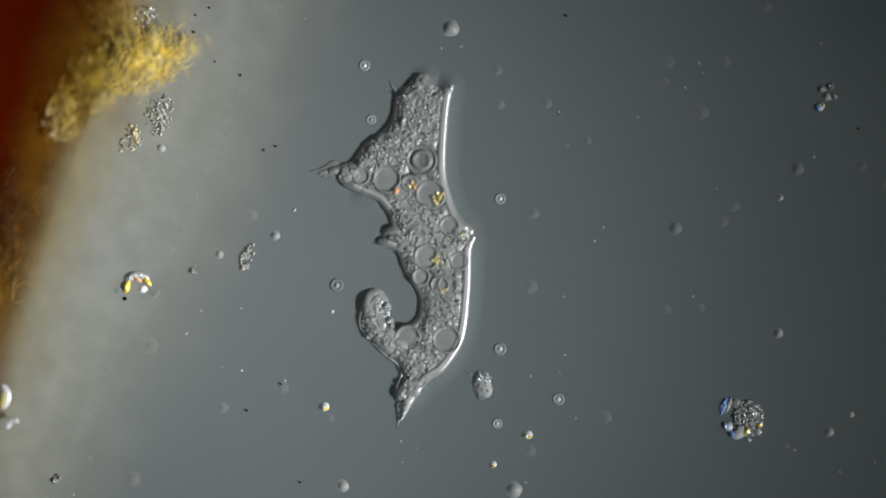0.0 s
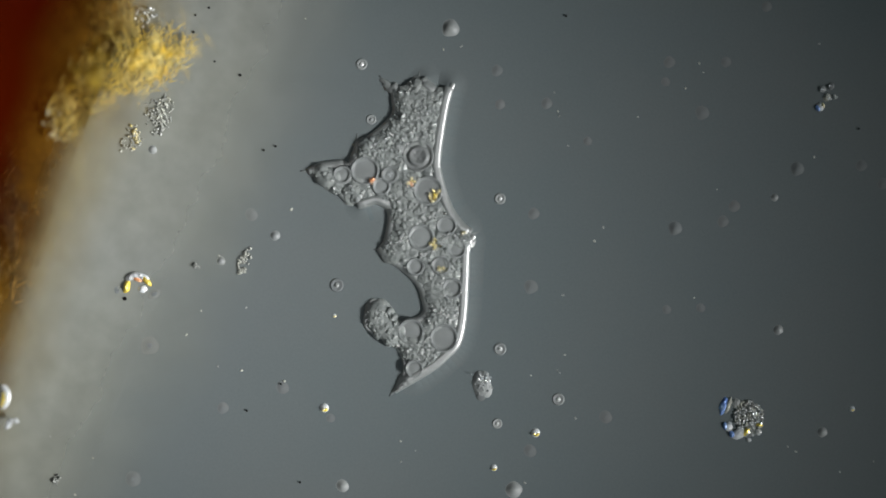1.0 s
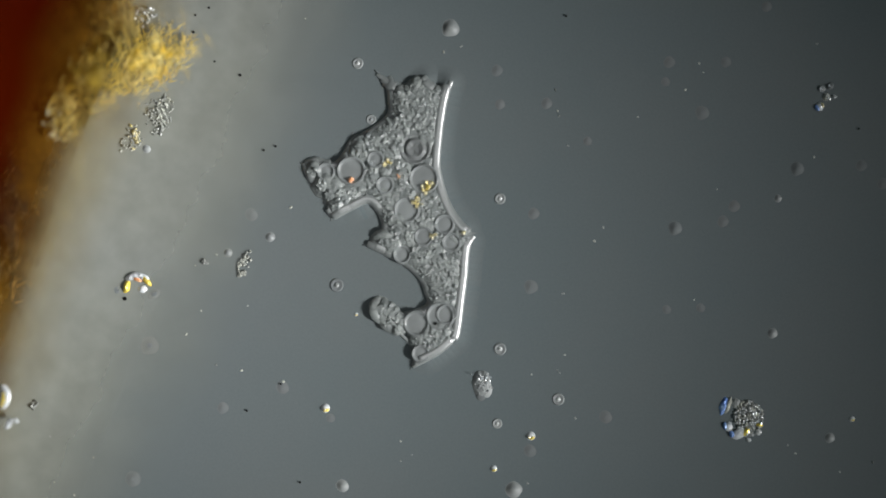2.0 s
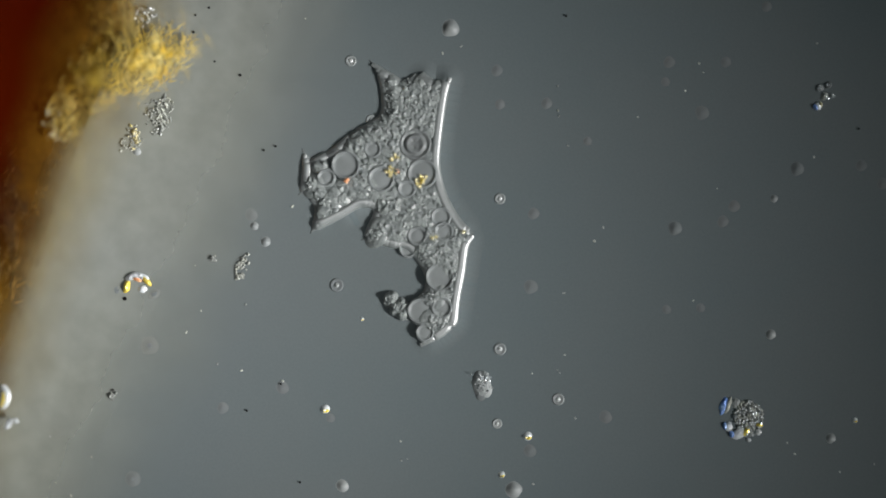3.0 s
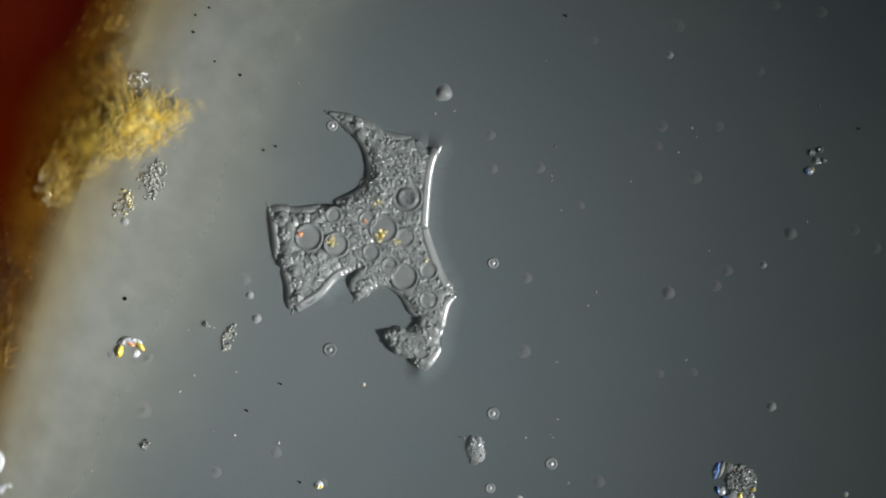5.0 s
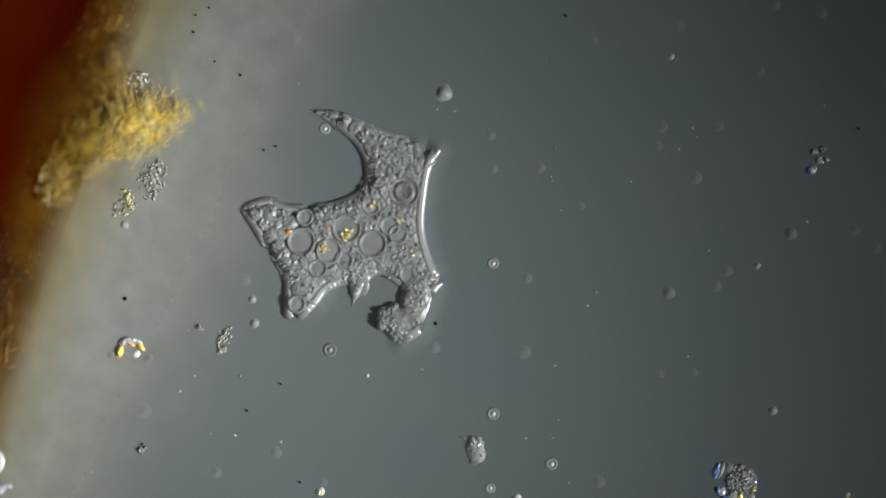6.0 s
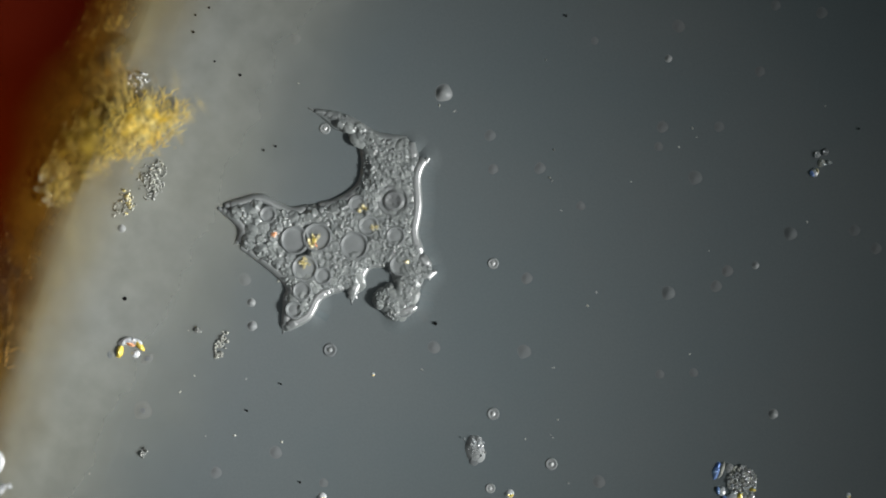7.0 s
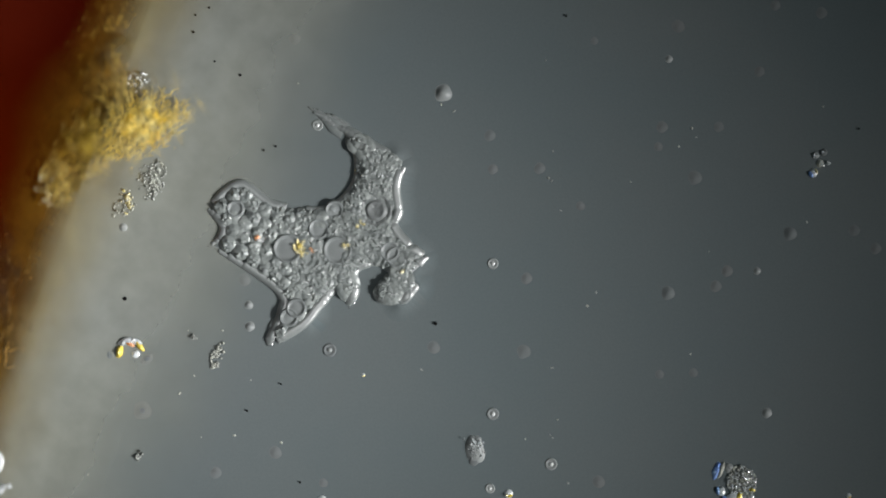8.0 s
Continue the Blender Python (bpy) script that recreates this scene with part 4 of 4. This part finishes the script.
# loose group of glinting grains
loose = tagged(new("grain_group"), "loose group of pale grains, one bluish white and bright", "debris")
for k, (px, py, r) in enumerate(((-5, 12, 7), (10, 17, 7), (3, -3, 7.5), (17, -2, 4))):
    part("pale_grain", blob(px, py, r, r * 0.85, 40 * k, 5, 30 + k), (M_bead, M_faint, M_chalk, M_pale)[k], loose)
    part("splinters", grains(lambda g: (px + g.gauss(1, r * 0.4), py + g.gauss(0, r * 0.4), 4.5), 5, (1.2, 2.4), 60 + k), M_pale, loose)
part("bright_grain", blob(-8, -19, 7.5, 8, 0, 6, 35), M_white, loose, "bright white grain")
part("blue_edge", blob(-13, -22, 4, 6, 35, 5, 36, 2), M_blue, loose, "blue edge")
part("buff_edge", blob(-4, -17, 3, 5, 20, 5, 37, 3), M_gold, loose, "buff edge")
flatten(loose, 0.7)
drift(loose, "0:1460,170 1:1460,170 1.5:1460,170 3:1456,168 3.5:1456,168 4:1453,165 4.5:1443,234 6:1446,281 6.5:1446,283 7:1450,286 7.5:1451,284 8:1448,287")

# half-hidden bright crystals beside the brown mass
side = tagged(new("bent_crystal"), "bright curved white and yellow crystal beside the brown mass", "crystal")
part("pale_arc", arc_tube(14, 20, -1.25, 1.25, 6, 5, 4), M_white, side)
part("yellow_arc", arc_tube(8, 16, -1.3, 0.5, 4.5, 6, 5), M_amber, side, "yellow inner edge")
flatten(put(side, 0, 702, 19))
side = tagged(new("grain_group"), "small pale group of grains beside the brown mass", "debris")
part("pale_grains", grains(lambda r: (r.gauss(0, 6), r.gauss(0, 5), 4), 9, (3, 6), 67), M_pale, side)
flatten(put(side, 20, 748, 17))

# ---------- the brown mass ----------
mass = tagged(new("brown_plant_fragment"), "thick rust-brown plant fragment with a pale hazy border, out of focus", "plant debris")


def log(name, top, foot, girth, mid, half, seed, rough, mat, label, closed=False, under=-3.0):
    """A long lumpy log, or its upper half where it lies in the one below. Its flank runs from plan point top at the upper edge to foot; local x goes into the mass."""
    bm = bmesh.new()
    n, m, rows = 70, 40, []
    for i in range(n + 1):
        s = -1500 + 3000 * i / n
        row = []
        for j in range(m if closed else m // 2 + 1):
            a = 2 * math.pi * j / m
            k = 1 + rough * noise.noise((s * 0.006 + seed, math.cos(a) * 1.2, math.sin(a) * 1.2)) + rough * 0.5 * noise.noise((s * 0.02 + seed, math.cos(a) * 3, math.sin(a) * 3))
            row.append(bm.verts.new(((girth - girth * (k if closed else 1) * math.cos(a)) * S, s * S, (mid + half * k * math.sin(a) if closed else mid + half * k * math.sin(a) - (mid - under) * max(0.0, 1 - 5 * math.sin(a))) * S)))
        rows.append(row)
    for r0, r1 in zip(rows, rows[1:]):
        for j in range(m if closed else m // 2):
            bm.faces.new((r1[j], r0[j], r0[(j + 1) % m], r1[(j + 1) % m]))
    ob = part(name, bm, mat, mass, label)
    a, b = at(*top, mid), at(*foot, mid)
    turn = math.atan2(a.y - b.y, a.x - b.x) + math.pi / 2     # local x into the mass
    ob.matrix_basis = pose(a.x, a.y, 0, 0, 0, math.degrees(turn))
    return ob


thinning(M_haze, 40, 330, 0.0, 0.57)
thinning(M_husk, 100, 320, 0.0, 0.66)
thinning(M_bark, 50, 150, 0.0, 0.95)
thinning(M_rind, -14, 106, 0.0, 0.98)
# the pale sheet paints the bright haze of the mass's out-of-focus border
log("slime", (765, 0), (392, 800), 900, 1.0, 0.9, 13, 0.02, M_haze, "pale translucent sheet for the bright out-of-focus haze")
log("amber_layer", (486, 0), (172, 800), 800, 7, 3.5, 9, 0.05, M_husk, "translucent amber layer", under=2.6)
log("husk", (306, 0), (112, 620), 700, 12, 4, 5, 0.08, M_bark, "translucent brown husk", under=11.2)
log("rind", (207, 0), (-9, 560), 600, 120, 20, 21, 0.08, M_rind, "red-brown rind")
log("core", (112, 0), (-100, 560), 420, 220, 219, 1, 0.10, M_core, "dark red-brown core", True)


def flake(label, centre, radii, turn, count, size, seed, mat, z=(3, 26)):
    c, s = math.cos(radians(turn)), math.sin(radians(turn))

    def spread(r):
        a, d = r.uniform(0, 6.283), r.random() ** 0.65
        u, v = radii[0] * d * math.cos(a), radii[1] * d * math.sin(a)
        w = noise.noise((u * 0.03 + seed, v * 0.03, 1)) * 14
        return c * u - s * v + w, s * u + c * v + w * 0.6, r.uniform(*z)
    return put(tagged(new("debris_flake", mesh_of("debris_flake", grains(spread, count, size, seed, flat=0.5), mat)), label, "plant debris", "flaky plant debris", "stuff"), *centre)


def gel_material(name, color, second, radii, dense):
    """A felted gel: opaque in its middle, thinning unevenly to nothing at its rim, with streaks."""
    m = material(name, color, 0.6, 620, 0.4, 0.55, 0.3, patch=170, second=second)
    nt = m.node_tree
    tc = nt.nodes.new("ShaderNodeTexCoord")
    fit = nt.nodes.new("ShaderNodeMapping")
    fit.inputs["Scale"].default_value = (1 / (radii[0] * S), 1 / (radii[1] * S), 0)
    nt.links.new(tc.outputs["Object"], fit.inputs["Vector"])
    far = nt.nodes.new("ShaderNodeVectorMath")
    far.operation = "LENGTH"
    nt.links.new(fit.outputs[0], far.inputs[0])
    cloud = nt.nodes.new("ShaderNodeTexNoise")
    cloud.inputs["Scale"].default_value, cloud.inputs["Detail"].default_value = 210, 7
    streak = nt.nodes.new("ShaderNodeMapping")
    streak.inputs["Scale"].default_value = (1.0, 0.45, 1.0)
    nt.links.new(tc.outputs["Object"], streak.inputs["Vector"])
    nt.links.new(streak.outputs[0], cloud.inputs["Vector"])
    mad = nt.nodes.new("ShaderNodeMath")
    mad.operation, mad.inputs[1].default_value = "MULTIPLY_ADD", 1.5
    nt.links.new(cloud.outputs["Fac"], mad.inputs[0])
    nt.links.new(far.outputs["Value"], mad.inputs[2])
    ramp = nt.nodes.new("ShaderNodeMapRange")
    ramp.interpolation_type = "SMOOTHSTEP"
    ramp.inputs[1].default_value, ramp.inputs[2].default_value = 1.42, 0.62
    ramp.inputs[3].default_value, ramp.inputs[4].default_value = 0.0, dense
    nt.links.new(mad.outputs[0], ramp.inputs[0])
    nt.links.new(ramp.outputs[0], nt.nodes["Principled BSDF"].inputs["Alpha"])
    return m


def gel(label, centre, radii, turn, high, color, second, base=16, dense=0.95, loose=()):
    """A low, ragged, felted pad that lies on the mass's border, with loose grains on it: (count, size, seed, material)."""
    bm = bmesh.new()
    rows = []
    for k in range(1, 15):
        u = k / 14
        row = []
        for i in range(56):
            a = 2 * math.pi * i / 56
            x, y = radii[0] * u * math.cos(a), radii[1] * u * math.sin(a)
            z = base + high * (1 - u * u) ** 0.8 + 4.5 * (1 - u ** 4) * noise.noise((x * 0.05, y * 0.05, radii[0])) + 2.2 * (1 - u ** 4) * noise.noise((x * 0.13, y * 0.13, radii[1]))
            row.append(bm.verts.new((x * S, y * S, z * S)))
        rows.append(row)
    top = bm.verts.new((0, 0, (base + high) * S))
    for i in range(56):
        j = (i + 1) % 56
        bm.faces.new((rows[0][i], rows[0][j], top))
        for r0, r1 in zip(rows, rows[1:]):
            bm.faces.new((r1[i], r1[j], r0[j], r0[i]))
    ob = tagged(new("debris_flake"), label, "plant debris", "flaky plant debris")
    p = at(*centre, base)
    ob.matrix_world = pose(p.x, p.y, 0, 0, 0, turn)
    part("felt", bm, gel_material("felted_gel", color, second, radii, dense), ob)
    if loose:
        count, size, seed, mat = loose

        def spread(r):
            a, d = r.uniform(0, 6.283), 0.72 * r.random() ** 0.6
            return radii[0] * d * math.cos(a), radii[1] * d * math.sin(a), base + high * (1 - d * d) + r.uniform(-1, 4)
        tagged(part("grain_layer", grains(spread, count, size, seed, squash=0.6), mat, ob, "loose glinting grains"), kind="stuff")


def fibres(label, centre, radii, turn, count, size, lean, seed, mat, z):
    """Fine felted fibres, all leaning about the same way: length from size, thin at both ends."""
    rng = random.Random(seed)
    c, sn = math.cos(radians(turn)), math.sin(radians(turn))
    verts, faces = [], []
    for _ in range(count):
        a, d = rng.uniform(0, 6.283), rng.random() ** 0.6
        u, v = radii[0] * d * math.cos(a), radii[1] * d * math.sin(a)
        x, y, zz = c * u - sn * v, sn * u + c * v, rng.uniform(*z)
        way, long, bend, thick = radians(lean + rng.gauss(0, 22)), rng.uniform(*size), rng.gauss(0, 0.7), rng.uniform(0.35, 0.8)
        base = len(verts)
        for k in range(6):
            r = thick * (0.15 + math.sin(math.pi * k / 5) ** 0.7)
            side = Vector((-math.sin(way), math.cos(way), 0))
            for j in range(4):
                b = math.pi / 2 * j
                verts.append((Vector((x, y, zz)) + side * r * math.cos(b) + Vector((0, 0, r * math.sin(b)))) * S)
            x, y, zz = x + math.cos(way) * long / 5, y + math.sin(way) * long / 5, zz + rng.uniform(-0.8, 0.8)
            way += bend / 5
        for k in range(5):
            for j in range(4):
                p, q = base + 4 * k + j, base + 4 * k + (j + 1) % 4
                faces.append((p, q, q + 4, p + 4))
    me = bpy.data.meshes.new("fibre_felt")
    me.from_pydata(verts, [], faces)
    me.materials.append(mat)
    me.polygons.foreach_set("use_smooth", [True] * len(me.polygons))
    return put(tagged(new("fibre_felt", me), label, "plant debris", "flaky plant debris", "stuff"), *centre)


GOLD, BUFF, UMBER = (0.76, 0.50, 0.045), (0.82, 0.66, 0.22), (0.17, 0.085, 0.006)
gel("felted golden-yellow debris against the brown mass", (272, 108), (150, 96), 30, 10, GOLD, BUFF, 9, loose=(40, (1.0, 2.2), 71, M_floc))
gel("felted brownish-gold debris against the brown mass", (182, 138), (124, 90), 35, 22, (0.19, 0.115, 0.006), (0.42, 0.29, 0.03), 26, 0.8, loose=(24, (1.5, 3), 72, M_floc))
gel("small felted golden debris on the brown mass", (116, 216), (50, 64), 10, 10, (0.16, 0.10, 0.008), (0.50, 0.37, 0.07), 24, 0.6, loose=(26, (1.6, 3), 73, M_floc))
gel("felted umber debris at the upper rim", (205, 25), (95, 84), 0, 18, (0.23, 0.125, 0.012), UMBER, 24, loose=(24, (1.6, 3), 74, M_floc))
gel("felted umber debris above the golden flakes", (170, -85), (134, 68), 15, 18, UMBER, (0.24, 0.13, 0.015), 26, loose=(40, (2, 4), 86, M_floc))
# added red layer: light shining through the mass, painted as a brighter colour
gel("rust-red translucent layer above the core, brighter for light shining through", (0, -130), (200, 170), 0, 30, (0.17, 0.006, 0.0003), (0.22, 0.02, 0.001), 436, 0.6, loose=(50, (4, 9), 95, M_core))
gel("dark felted debris on the brown rim", (0, 360), (95, 260), 5, 14, (0.022, 0.011, 0.002), (0.055, 0.03, 0.004), 15, 1.0, loose=(30, (1.2, 2.6), 78, M_brown))
flake("pale grey granular debris below the golden flakes", (285, 205), (22, 37), -20, 170, (1.1, 3.0), 75, M_chalk, (1.5, 3.5))
flake("grey granular debris below the golden flakes", (280, 204), (26, 36), -20, 44, (1.2, 3.2), 79, M_grit, (1, 3))
flake("yellow and grey granular debris", (236, 246), (16, 30), -40, 46, (1.7, 3.6), 76, M_chalk, (1.5, 3.5))
fibres("fine golden fibres felted over the yellow debris", (266, 116), (86, 48), 30, 340, (10, 30), 62, 91, M_strand, (9, 20))
fibres("fine brownish fibres felted over the brown debris", (178, 150), (80, 50), 30, 90, (12, 30), 60, 92, M_strand, (27, 42))
fibres("fine golden fibres on the brown mass", (114, 215), (26, 36), 10, 70, (10, 28), 70, 93, M_strand, (25, 33))
fibres("fine brown fibres along the dark rim", (14, 390), (26, 170), 3, 150, (10, 26), 75, 96, M_brown, (16, 26))
fibres("fine buff fibres at the upper rim", (225, 42), (30, 45), 0, 90, (10, 26), 110, 94, M_strand, (24, 36))
flake("bright yellow and white grains below the golden flakes", (240, 240), (13, 22), 30, 20, (1.8, 3.8), 87, M_gold, (2.5, 5))
flake("glinting golden grains on the brown mass", (112, 222), (26, 34), 20, 40, (1.6, 3.4), 88, M_gold, (27, 32))
flake("pale granular debris at the upper rim", (259, 31), (22, 22), 0, 34, (1.7, 3.2), 77, M_pale, (3, 12))

flake("pale granular crest at the upper rim", (212, -62), (36, 16), 20, 30, (1.4, 3), 85, M_floc, (26, 34))

# ---------- dust on the camera's cover glass: goes with the camera ----------
DUST = ((342, 57, 2.1), (425, 133, 2.2), (346, 27, 1.8), (370, 14, 1.8), (467, 266, 1.8), (488, 259, 1.8), (115, 215, 2.6), (221, 529, 2.8), (771, 573, 2.7), (531, 854, 1.8),
        (437, 727, 1.8), (1002, 28, 1.8), (380, 109, 1.6), (497, 680, 1.5), (1520, 228, 1.5))
for p, q, r in DUST:
    bm = bmesh.new()
    bmesh.ops.create_icosphere(bm, subdivisions=2, radius=1.2 * r * S)
    for v in bm.verts:
        v.co *= 1 + 0.2 * noise.noise(v.co * 900 + Vector((p, q, 0)))
        v.co.z *= 0.4
    ob = tagged(new("dust_speck", mesh_of("dust_speck", bm, M_dust)), "round black speck of dust", "dust", "dust specks on the cover glass")
    moves(ob, [(t, Matrix.Translation(at(p, q, 12 if p == 771 and t < 4.6 else 2.4) + Vector((-x * S, y * S, 0)))) for t, x, y in PUSH])


def motions():
    for ob, rows in MOVERS:
        walk(ob, rows)


motions()
